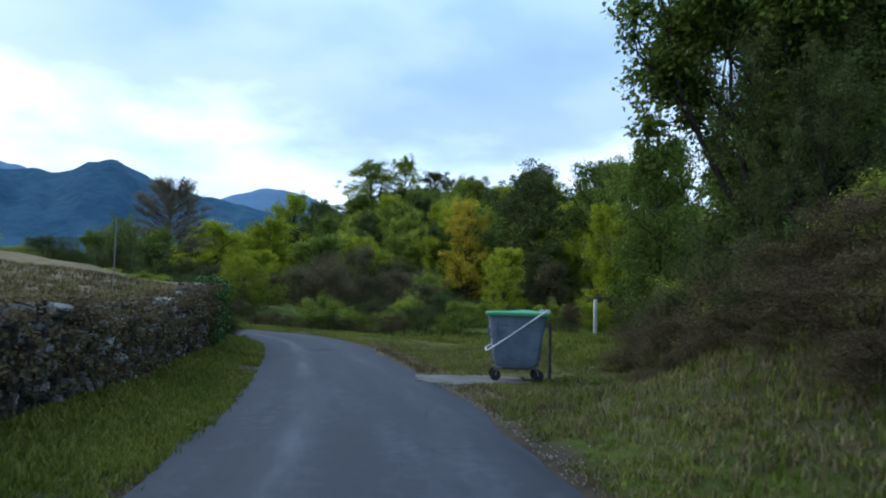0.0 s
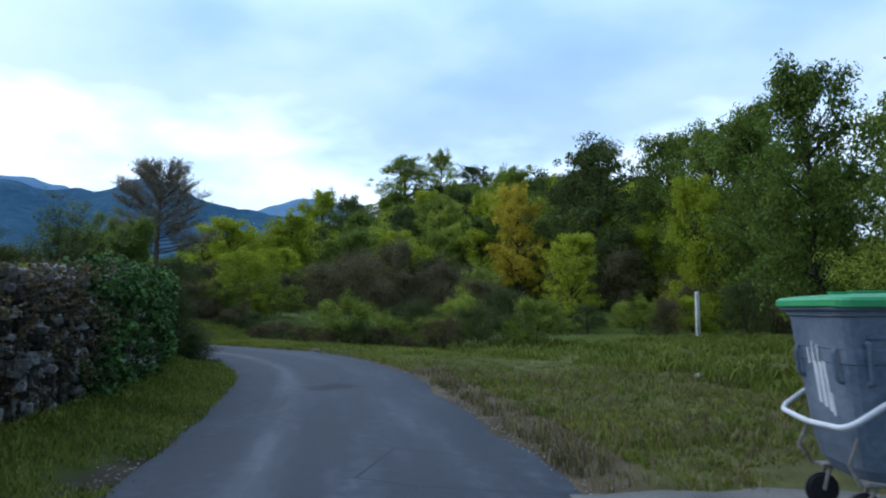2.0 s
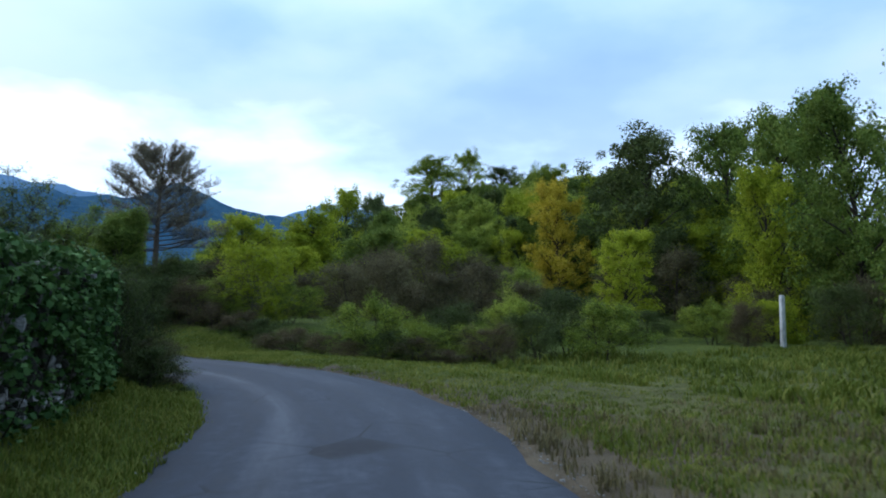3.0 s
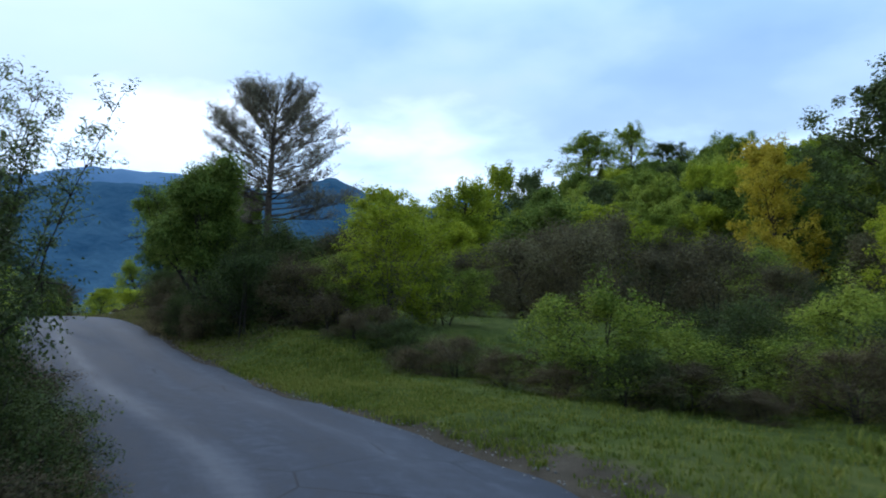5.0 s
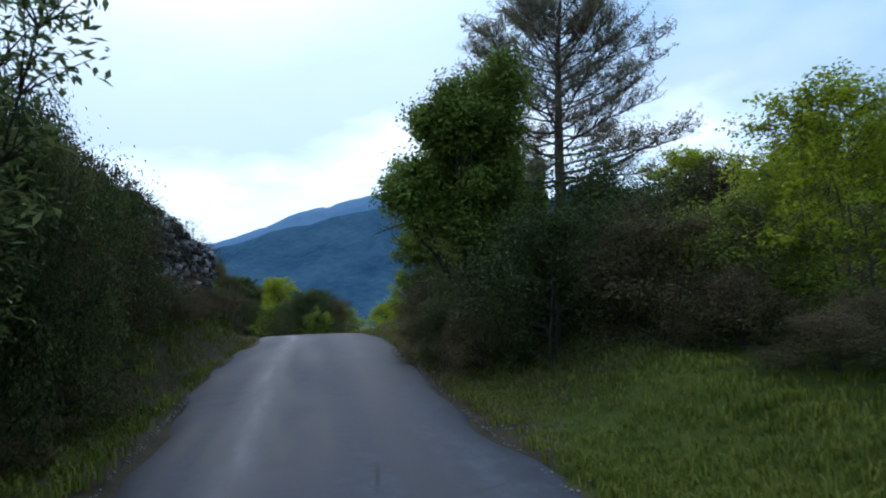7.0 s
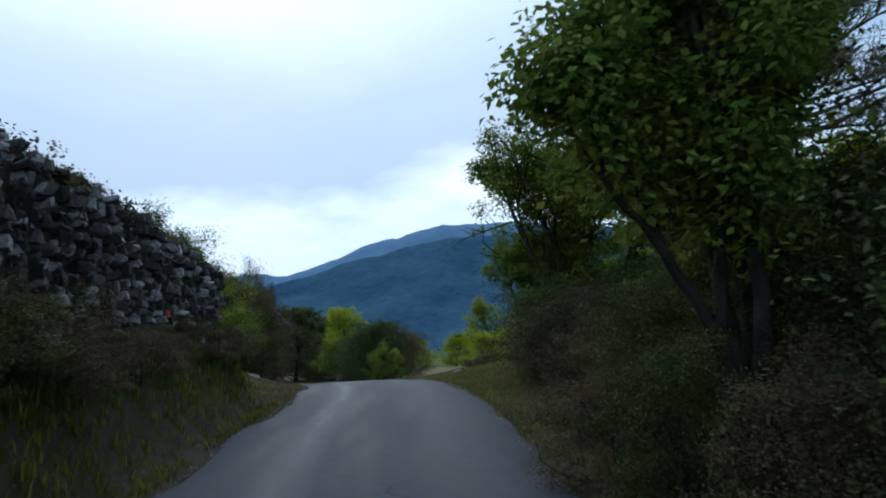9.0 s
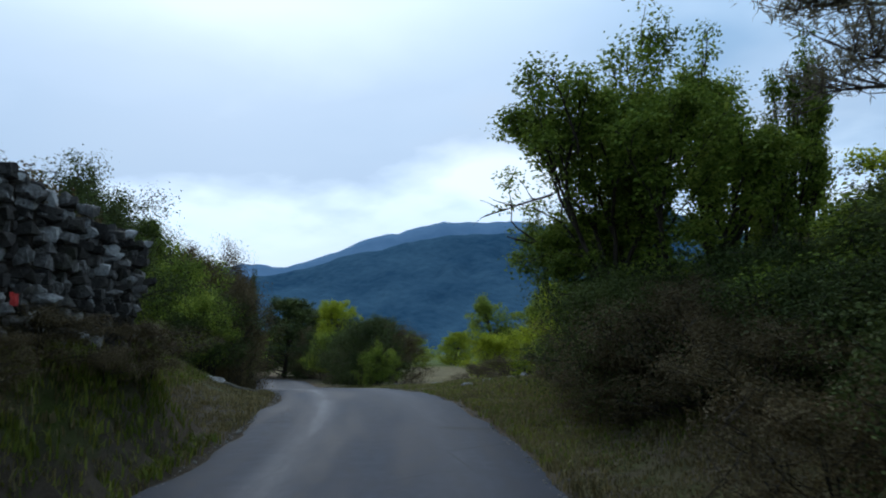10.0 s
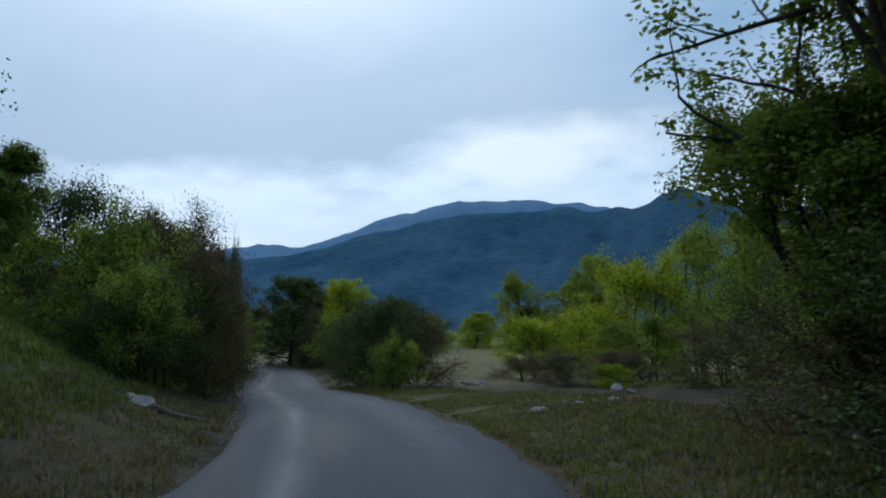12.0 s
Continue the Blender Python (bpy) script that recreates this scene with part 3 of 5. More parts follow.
def build_road():
    n = len(LINE)
    normal = np.column_stack([TANGENT[:, 1], -TANGENT[:, 0]])
    across = np.array([-1.12, -1.0, -0.8, -0.5, -0.2, 0.2, 0.5, 0.8, 1.0, 1.12])
    v, uvs = [], []
    for k, c in enumerate(across):
        ragged = 0.16 * hash_noise(LINE_S, np.full(n, 7.0 * np.sign(c)), 0.7, 5) + 0.22 * hash_noise(LINE_S, np.full(n, 3.0 * np.sign(c)), 2.6, 6)
        off = c * HALF * (1.07 - 0.07 * step(20, 34, LINE_S) - 0.07 * step(36, 46, LINE_S) - 0.06 * step(66, 76, LINE_S)) + ragged * (abs(c) >= 0.99)
        drop = -0.10 if abs(c) > 1.05 else 0.035 - 0.03 * c * c
        lump = 0.012 * hash_noise(LINE[:, 0] + off, LINE[:, 1] + c, 1.3, 8)
        v.append(np.column_stack([LINE[:, :2] + normal * off[:, None], LINE[:, 2] + drop + lump]))
        uvs.append(np.column_stack([off, LINE_S]))
    v, uvs = np.stack(v, 1).reshape(-1, 3), np.stack(uvs, 1).reshape(-1, 2)
    m = len(across)
    i, j = np.meshgrid(np.arange(n - 1), np.arange(m - 1), indexing="ij")
    k = (i * m + j).ravel()
    f = np.stack([k, k + 1, k + m + 1, k + m], -1)
    me = mesh("road", v, f, ASPHALT, True)
    uv = me.uv_layers.new(name="across")
    uv.data.foreach_set("uv", uvs[f.ravel()].astype(np.float32).ravel())
    tagged(new("road", me), "narrow worn grey asphalt lane with ragged edges", "road", kind="structure")


def mountain(name, dist, peaks, mat, label, lo, hi, seed):
    """A ridge as a slope of ground: its crest runs through named bearings (degrees left of north) and heights in degrees."""
    bearings, heights = [p[0] for p in peaks], [p[1] for p in peaks]
    rs = np.random.RandomState(seed)
    az = np.linspace(lo, hi, 420)
    el = np.interp(az, bearings, heights) + 0.06 * np.interp(az, np.linspace(lo, hi, 260), rs.normal(size=260)) + 0.05 * np.interp(az, np.linspace(lo, hi, 80), rs.normal(size=80))
    rows = 26
    v = []
    for r in range(rows):
        t = r / (rows - 1)
        dd = dist * (0.62 + 0.38 * t) if r < rows - 1 else dist * 1.08
        fold = 1 + (1 - t) * t * 4 * (0.16 * hash_noise(az * 8 + 100 + r * 1.4, np.full(len(az), r * 1.7), 9.0, seed) + 0.10 * hash_noise(az * 8 + 40 - r * 2.2, np.full(len(az), r * 2.1), 22.0, seed))
        crest = dist * np.tan(np.radians(el))
        z = crest * (t ** 1.15) * fold - 45 * (1 - t)
        if r == rows - 1:
            z = crest * 0.8
        if r == rows - 2:
            dd, z = dist, crest
        v.append(np.column_stack([-np.sin(np.radians(az)) * dd, np.cos(np.radians(az)) * dd, z]))
    v = np.stack(v, 0).reshape(-1, 3)
    m = len(az)
    i, j = np.meshgrid(np.arange(rows - 1), np.arange(m - 1), indexing="ij")
    k = (i * m + j).ravel()
    tagged(new(name, mesh(name, v, np.stack([k, k + m, k + m + 1, k + 1], -1), mat, True)), label, "mountain", kind="structure")


build_ground()
build_road()
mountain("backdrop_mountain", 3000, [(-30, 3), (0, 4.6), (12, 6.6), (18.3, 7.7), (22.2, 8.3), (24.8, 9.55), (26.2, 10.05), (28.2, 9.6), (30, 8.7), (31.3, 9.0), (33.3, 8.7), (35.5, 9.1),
         (39.2, 8.8), (42.4, 8.8), (46.2, 8.35), (49.4, 7.6), (52.2, 7.0), (54, 6.4), (56.7, 5.6), (60, 5.2), (75, 4.2), (110, 4)], MOUNTAIN, "forested mountain with a rounded hump, coloured dark haze blue", -40, 120, 11)
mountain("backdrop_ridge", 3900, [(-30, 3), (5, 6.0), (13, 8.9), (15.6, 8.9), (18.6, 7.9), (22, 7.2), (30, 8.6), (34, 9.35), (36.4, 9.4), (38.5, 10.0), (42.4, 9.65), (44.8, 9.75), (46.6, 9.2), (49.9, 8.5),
         (53.1, 7.3), (56.7, 6.0), (59.6, 6.4), (64, 5.6), (80, 5), (110, 4.5)], FAR_MOUNTAIN, "distant ridge painted pale haze blue", -40, 120, 12)


# ---- trees and shrubs ----
KINDS = {}


def plant(kind, name, label, category, x, y, height, width, turn=0.0, sink=0.05, group=""):
    """One tree or shrub of a kind (wood and leaf meshes built about its foot at a known size), at its place and size."""
    h0, w0, wood, crown = KINDS[kind]
    clear = abs(road_frame(x, y)[1][0])
    width = min(width, max(0.5, 2 * (clear - HALF + 0.25))) if category == "shrub" else width
    e = new(name)
    sx, sz = width / w0, height / h0
    e.matrix_basis = pose(x, y, gz(x, y) - sink, 0, 0, turn) @ Matrix.Diagonal((sx, sx, sz, 1))
    part("trunk" if category == "tree" else "stem", wood, e)
    part("crown" if category == "tree" else "foliage", crown, e)
    return tagged(e, label, category, group)


def keep_kind(kind, wood, crown):
    w = np.empty(len(crown.vertices) * 3, dtype=np.float32)
    crown.vertices.foreach_get("co", w)
    w = w.reshape(-1, 3)
    wide = np.percentile(np.hypot(w[:, 0], w[:, 1]), 93) * 2
    tall = float(np.percentile(w[:, 2], 99.5))
    KINDS[kind] = (tall, wide, wood, crown)


def define(kind, seed, h, r, **kw):
    keep_kind(kind, *broadleaf(seed, h, r, **kw))


def define_forked(kind, seed, h, **kw):
    keep_kind(kind, *forked(seed, h, **kw))


for k, leaf in enumerate(("lime", "mid", "dark", "yellow", "grey", "oak")):
    for j in range(2):
        define(f"far_{leaf}_{j}", 10 + 7 * k + j, 9, 3.0, leaf=leaf, size=0.14, per=60, limbs=40, base=0.06, spread=0.36)
for j in range(2):
    define(f"scrub_brown_{j}", 60 + j, 4, 2.4, leaf="russet", size=0.11, per=44, limbs=28, base=0.03, spread=0.6, stems=3)
    define(f"bush_mid_{j}", 64 + j, 2.2, 1.2, leaf="mid", size=0.05, per=72, limbs=26, base=0.04, spread=0.5, stems=3)
    define(f"bush_dark_{j}", 68 + j, 2.6, 1.5, leaf="dark", size=0.048, per=80, limbs=28, base=0.03, spread=0.55, stems=3)
    define(f"bush_lime_{j}", 72 + j, 2.2, 1.2, leaf="lime", size=0.065, per=52, limbs=24, base=0.05, spread=0.5, stems=3)
    define(f"bush_brown_{j}", 76 + j, 2.0, 1.3, leaf="brown", size=0.034, per=96, limbs=28, base=0.02, spread=0.55, stems=4)
define_forked("oak", 81, 6, leaf="oak", size=0.06, per=56, stems=5, levels=5, wide=0.26, bole=0.24, clump=0.32, out=0.22, aspect=0.58, profile=(0.6, 0.85, 1.05, 1.05, 0.85), low=0.34)
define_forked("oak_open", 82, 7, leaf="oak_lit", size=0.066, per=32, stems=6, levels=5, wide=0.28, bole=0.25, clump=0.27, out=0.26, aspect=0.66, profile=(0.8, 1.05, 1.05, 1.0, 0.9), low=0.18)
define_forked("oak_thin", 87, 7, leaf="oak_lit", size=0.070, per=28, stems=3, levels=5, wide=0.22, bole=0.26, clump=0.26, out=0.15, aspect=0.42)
define("holm_oak", 83, 7, 2.8, leaf="dark", size=0.06, per=130, limbs=42, base=0.10, spread=0.30)
define("sapling", 84, 4.5, 1.5, leaf="lime", size=0.06, per=46, limbs=66, base=0.04, spread=0.36, stems=6, bark=PALE_BARK, thin=0.45)
define_forked("oak_near", 86, 8, leaf="oak", size=0.085, per=60, stems=5, levels=5, wide=0.26, bole=0.25, clump=0.36, out=0.22, aspect=0.70, low=0.3)
pine_wood, pine_needles = scots_pine(90, 8.4, 2.05)
KINDS["pine"] = (8.6, 4.5, pine_wood, pine_needles)
KINDS["willow"] = (5.0, 2.8, *wand_willow(85, 5.0, 1.4))

WOODS = "trees of the wood"
NAMES = {"lime": "fresh lime-green broadleaf tree at the wood's edge", "mid": "leafy green oak in the mixed wood", "dark": "dark green evergreen oak in the wood",
         "yellow": "golden-yellow spring tree at the wood's edge", "grey": "grey-green thin-leaved tree on the hillside", "oak": "deep green oak in the mixed wood"}
FOREST = [("lime", -19.3, 59.2, 5.6), ("lime", -17, 64.2, 6.2), ("lime", -14.4, 53.5, 4.4), ("lime", -21.8, 90, 7), ("grey", -16.2, 89, 5), ("mid", -15.2, 134, 11), ("mid", -9.9, 139, 8), ("dark", -2.1, 148, 11),
          ("mid", -12.7, 88, 8), ("mid", -6.6, 94, 9), ("mid", 3.1, 108, 10), ("yellow", 2.1, 68.4, 5.6), ("lime", 4.4, 52.1, 4), ("dark", 8.2, 65.7, 9), ("mid", 15.2, 68, 8),
          ("mid", 15.5, 57.7, 7), ("lime", 13.2, 54.3, 4.6), ("mid", 15.6, 49.1, 6), ("mid", 10.9, 33.6, 4.5), ("mid", 14, 40, 4.5), ("mid", 20, 69, 8), ("mid", 15.5, 36, 6)]
TOPS = [8.2, 9.0, 5.4, 15.8, 14.6, 29.2, 30.9, 30.1, 13.2, 15.3, 22.5, 12.3, 6.0, 15.5, 16.7, 14.6, 9.9, 12.3, 9.6, 7.7, 18.4, 10.6]
for k, ((leaf, x, y, w), top) in enumerate(zip(FOREST, TOPS)):
    clear = max(3.6, top - gz(x, y))
    h = max(clear, 0.95 * w)
    # right-hand oaks get darker leaves, standing in for the shade on that side
    leaf = "oak" if leaf == "mid" and x > 9 else leaf
    plant(f"far_{leaf}_{k % 2}", "broadleaf_tree", NAMES[leaf], "tree", x, y, h, min(w, 0.95 * h), 40 * k, 0.2 + h - clear, WOODS)


def under_skyline(x, y, h):
    """A tree's height, kept below the crest line of the wood as it stands against the sky."""
    for vx, vy in ((-1.0, 10.5), (-5.8, 23.6)):
        dx, dy = x - vx, y - vy
        lim = np.interp(math.degrees(math.atan2(dx, dy)), [-25, -20, -12, -6.5, 9, 23, 40, 70], [0.150, 0.160, 0.172, 0.195, 0.240, 0.280, 0.31, 0.33])
        h = min(h, lim * math.hypot(dx, dy) + 1.2 - gz(x, y) - 0.5)
    return h


rs = np.random.RandomState(5)
for k in range(165):
    x, y = rs.uniform(-44, 34), rs.uniform(70, 145)
    if y + 0.1 * x < 70 - 0.4 * min(0, x + 20):
        continue
    leaf = ("mid", "oak", "lime", "dark", "mid", "mid", "oak")[k % 7]
    tall = under_skyline(x, y, rs.uniform(6, 9))
    if tall < 2.6 or (-4 < x < 7.5 and y < 72):
        continue
    plant(f"far_{leaf}_{k % 2}", "broadleaf_tree", NAMES[leaf], "tree", x, y, tall + 2.5, rs.uniform(5, 7.5), 57 * k, 2.8, WOODS)
for k in range(64):
    x, y = rs.uniform(-30, 22), rs.uniform(60, 78)
    leaf = ("oak", "lime", "mid", "dark", "mid", "oak", "lime")[k % 7]
    if y + 0.1 * x < 60:
        continue
    tall = under_skyline(x, y, rs.uniform(5, 8))
    if tall < 2.6 or (-4 < x < 7.5 and y < 72):
        continue
    plant(f"far_{leaf}_{k % 2}", "broadleaf_tree", NAMES[leaf], "tree", x, y, tall + 1.6, rs.uniform(5, 7), 57 * k, 2.0, WOODS)
for k in range(30):
    x, y = rs.uniform(17, 52), rs.uniform(12, 66)
    leaf = ("oak", "mid", "oak", "dark")[k % 4]
    tall = under_skyline(x, y, rs.uniform(7, 10))
    if tall < 2.6 or (-4 < x < 7.5 and y < 72):
        continue
    plant(f"far_{leaf}_{k % 2}", "broadleaf_tree", NAMES[leaf], "tree", x, y, tall, rs.uniform(6, 8), 57 * k, 0.9, WOODS)
for k, (x, y, w, h) in enumerate([(-11.5, 55.4, 3.2, 3.0), (-9.4, 57, 3.6, 4.6), (-6.9, 58.8, 3.8, 5.4), (-4.2, 60.4, 3.4, 4.4), (-1.4, 59.6, 3.2, 3.4), (-7.6, 55.0, 2.8, 2.4), (-3.4, 56.2, 3.0, 3.0),
                                  (5.6, 60.5, 3.6, 4.4), (9.0, 60.0, 3.8, 4.8), (12.4, 57.2, 3.4, 3.8), (11.4, 51.0, 2.8, 2.8), (14.6, 47.0, 3.0, 3.2), (-14.5, 50.6, 2.6, 2.0),
                                  (-10.8, 43.6, 2.6, 2.2), (-9.0, 44.2, 2.8, 2.8), (-7.0, 44.3, 3.0, 3.1), (-5.0, 44.8, 2.6, 2.5), (-3.1, 45.2, 2.8, 3.0), (-1.2, 46.2, 2.6, 2.3), (-8.0, 46.4, 2.8, 3.4)]):
    plant(f"scrub_brown_{k % 2}", "scrub", "dark brown tangled scrub below the wood", "shrub", x, y, h, w, 33 * k, 0.1, "scrub at the wood's edge")
for k, (kind, x, y, w, h) in enumerate([("mid", 7.4, 45.5, 2.6, 2.1), ("brown", 8.1, 43.2, 1.9, 1.9), ("mid", -1.1, 50.5, 3.2, 3.2), ("dark", 0.4, 48.9, 2.4, 1.8), ("brown", -3.5, 48.4, 2.4, 1.7), ("dark", -5.0, 49.4, 2.6, 2.1),
                                        ("mid", 2.9, 48.4, 2.2, 1.9), ("lime", 10.5, 47, 2.6, 2.2), ("dark", 12, 43, 3, 2.6), ("brown", -6.8, 48.4, 2.4, 1.6), ("dark", 4.8, 47.6, 2.2, 1.7), ("brown", -9.0, 49.6, 2.6, 2.0)]):
    plant(f"bush_{kind}_{k % 2}", "bush", "leafy green bush at the meadow's far edge", "shrub", x, y, h, w, 50 * k, 0.05, "bushes beyond the meadow")

plant("pine", "scots_pine", "tall open scots pine with dark bare branches", "tree", -16.9, 41.6, 9.1 - gz(-16.9, 41.6), 4.8)
plant("oak", "oak_tree", "bushy green oak close to the lane by the pine", "tree", -15.45, 36.45, 5.0 - gz(-15.45, 36.45), 2.5, 310)
plant("holm_oak", "holm_oak", "dark evergreen oak behind the bushy oak", "tree", -16.2, 39.6, 3.2 - gz(-16.2, 39.6), 2.6, 20)
plant("holm_oak", "holm_oak", "dark bushy evergreen oak below the pine", "tree", -14.1, 38.4, 3.3 - gz(-14.1, 38.4), 2.6, 75)
plant("sapling", "ash_sapling", "slender lime-green sapling with thin stems", "tree", -10.8, 37.0, 3.8 - gz(-10.8, 37.0), 2.7, 60)
plant("willow", "willow_tree", "thin willow with sparse grey-green leaves", "tree", -13.4, 28.5, 5.1 - gz(-13.4, 28.5), 3.4, 10)
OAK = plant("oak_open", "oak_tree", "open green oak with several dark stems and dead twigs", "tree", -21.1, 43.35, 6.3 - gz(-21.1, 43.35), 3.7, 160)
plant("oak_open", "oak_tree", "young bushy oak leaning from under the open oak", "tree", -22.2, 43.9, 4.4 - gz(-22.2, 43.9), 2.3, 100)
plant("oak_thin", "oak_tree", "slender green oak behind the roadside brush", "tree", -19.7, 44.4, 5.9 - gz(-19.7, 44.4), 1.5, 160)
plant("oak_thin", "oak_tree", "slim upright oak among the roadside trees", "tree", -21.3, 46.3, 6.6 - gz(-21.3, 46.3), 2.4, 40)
plant("holm_oak", "holm_oak", "low dark evergreen oak in the brush", "tree", -17.9, 42.2, 2.0, 2.4, 15)
plant("holm_oak", "holm_oak", "dark evergreen oak filling the brush below the open oak", "tree", -19.5, 43.2, 1.9, 2.6, 95)
plant("far_oak_1", "broadleaf_tree", "tall leafy oak behind the roadside bank", "tree", 12.6, 27.5, 9.0 - gz(12.6, 27.5), 5.6, 70)
plant("far_oak_0", "broadleaf_tree", "deep green oak behind the bank scrub", "tree", 12.0, 23.5, 5.6 - gz(12.0, 23.5), 4.6, 200)
plant("oak_near", "oak_tree", "large ivy-dark oak on the roadside bank", "tree", 7.2, 12.2, 9.6 - gz(7.2, 12.2), 5.4, 15)
plant("holm_oak", "holm_oak", "dark ivy-covered tree on the roadside bank", "tree", 6.4, 11.3, 7.2 - gz(6.4, 11.3), 3.2, 140)
plant("holm_oak", "holm_oak", "black-green ivy-clad tree leaning over the bank", "tree", 6.2, 9.6, 5.4 - gz(6.2, 9.6), 2.4, 250)
plant("holm_oak", "holm_oak", "dark evergreen oak behind the roadside bank", "tree", 7.3, 13.2, 7.4 - gz(7.3, 13.2), 3.4, 310)

# ---- shrubs along the lane ----
def along(s, d):
    """The place d metres to the right of the lane's middle, s metres along it."""
    i = int(np.clip(np.searchsorted(LINE_S, s), 0, len(LINE) - 1))
    return LINE[i, 0] + TANGENT[i, 1] * d, LINE[i, 1] - TANGENT[i, 0] * d


def shrubs(group, label, rows, level=False):
    """level: heights are given above the level of the lane, not above each foot."""
    for k, (kind, x, y, w, h) in enumerate(rows):
        h = max(0.6, h - gz(x, y)) if level else h
        plant(f"bush_{kind}_{k % 2}", "bush", label, "shrub", x, y, h, w, 67 * k, 0.06, group)


shrubs("shrubs left of the bend", "dense dark evergreen shrub crowding the lane", [
    ("dark", -7.3, 22.6, 1.4, 1.9), ("dark", -8.0, 23.9, 1.3, 1.9), ("dark", -9.4, 25.1, 1.3, 1.9), ("dark", -8.3, 23.2, 1.6, 2.2), ("dark", -9.0, 24.1, 2.2, 2.3), ("mid", -10.3, 25.3, 2.1, 2.2), ("mid", -9.8, 22.7, 2.0, 1.9),
    ("dark", -11.7, 26.5, 2.1, 2.1), ("mid", -13.0, 27.4, 2.3, 2.3), ("mid", -12.5, 25.2, 2.4, 2.3), ("dark", -14.6, 28.4, 2.4, 3.0), ("dark", -15.9, 29.4, 2.4, 3.4), ("dark", -17.1, 30.2, 2.2, 3.3),
    ("dark", -15.8, 27.6, 3.0, 3.9), ("mid", -17.8, 28.9, 2.8, 3.6), ("brown", -18.3, 31.4, 1.5, 1.6)], True)
rs = np.random.RandomState(36)
for k in range(13):
    x, y = along(38.6 + 0.85 * k, -rs.uniform(1.95, 2.15))
    plant(f"bush_{('dark', 'brown', 'dark')[k % 3]}_{k % 2}", "bush", "ragged dark verge scrub inside the bend", "shrub", x, y, rs.uniform(0.5, 0.9), rs.uniform(1.0, 1.3), 61 * k, 0.06, "verge scrub inside the bend")
shrubs("bushes round the oak", "tangled dark bush under the roadside oak", [
    ("dark", -13.4, 35.2, 2.3, 1.9), ("dark", -15.75, 36.0, 1.1, 1.15), ("brown", -14.9, 35.6, 1.2, 1.1), ("brown", -16.5, 36.6, 1.1, 0.9), ("dark", -14.2, 35.9, 1.6, 1.5), ("dark", -16.6, 37.4, 1.4, 1.3), ("brown", -17.2, 37.8, 1.3, 1.0), ("dark", -15.6, 37.2, 1.5, 1.4), ("brown", -12.5, 35.6, 2.2, 1.7), ("mid", -11.9, 36.4, 2.2, 1.7), ("dark", -14.7, 37.0, 2.0, 1.8), ("dark", -14.2, 37.4, 3.0, 2.6), ("brown", -11.5, 35.4, 1.5, 0.9),
    ("brown", -12.7, 38.4, 2.8, 2.4), ("mid", -9.9, 38.2, 2.2, 1.7), ("brown", -10.4, 35.6, 1.2, 0.7), ("dark", -17.6, 43.5, 3.2, 2.6), ("dark", -15.6, 42.3, 3.2, 2.6), ("dark", -20.6, 41.9, 2.2, 1.5), ("brown", -19.6, 41.2, 2.0, 1.4), ("dark", -19.2, 42.3, 2.4, 1.8), ("dark", -21.3, 43.5, 2.4, 1.8), ("brown", -21.9, 43.6, 2.0, 1.2), ("dark", -18.2, 40.7, 2.0, 1.4), ("dark", -22.9, 45.4, 2.2, 1.6), ("dark", -20.9, 42.6, 2.2, 1.7), ("dark", -21.7, 44.6, 2.4, 1.9), ("brown", -20.4, 41.2, 1.4, 0.9)])
shrubs("bushes on the verge", "light green leafy bush on the meadow verge", [
    ("mid", -5.5, 32.7, 2.4, 1.95), ("dark", -5.2, 32.3, 1.7, 0.9), ("brown", -6.2, 32.6, 1.3, 0.6), ("brown", -4.4, 32.6, 1.6, 0.8), ("mid", -4.4, 33.6, 2.2, 1.3), ("mid", -2.6, 33.9, 2.0, 1.2), ("dark", -0.8, 33.2, 2.2, 1.5), ("mid", 1.0, 33.4, 2.4, 1.7), ("brown", -7.2, 33.0, 1.2, 0.7), ("brown", -8.3, 34.0, 1.6, 0.8), ("brown", -8.9, 33.4, 1.0, 0.5), ("dark", -9.6, 34.6, 1.6, 0.8), ("brown", -10.6, 34.8, 1.3, 0.6), ("mid", -7.7, 34.6, 1.0, 0.5), ("brown", -6.7, 34.4, 1.0, 0.4), ("brown", -3.4, 32.4, 1.1, 0.5), ("brown", -2.0, 32.6, 1.8, 1.2), ("dark", -3.4, 34.4, 2.2, 1.8), ("mid", -1.6, 35.2, 2.4, 2.2), ("dark", 0.2, 35.0, 2.6, 2.2)])
rs = np.random.RandomState(31)
for k in range(24):
    s = 54.5 + k * 0.95
    x, y = along(s, rs.uniform(3.1, 3.9) - 0.25 * (s > 66))
    if s > 63:
        continue
    plant(f"bush_{('brown', 'dark', 'brown')[k % 3]}_{k % 2}", "bush", "low dark brushwood under the roadside trees", "shrub", x, y, rs.uniform(0.7, 1.1), rs.uniform(1.5, 2.0), 71 * k, 0.08, "brushwood by the lane")
for k in range(11):
    s = 55 + k * 1.15
    x, y = along(s, rs.uniform(5.0, 6.6))
    plant(f"bush_{('dark', 'mid', 'brown', 'dark')[k % 4]}_{k % 2}", "bush", "dark leafy bush under the roadside trees", "shrub", x, y, rs.uniform(1.6, 2.4), rs.uniform(2.4, 3.2), 83 * k, 0.08, "bushes under the trees")
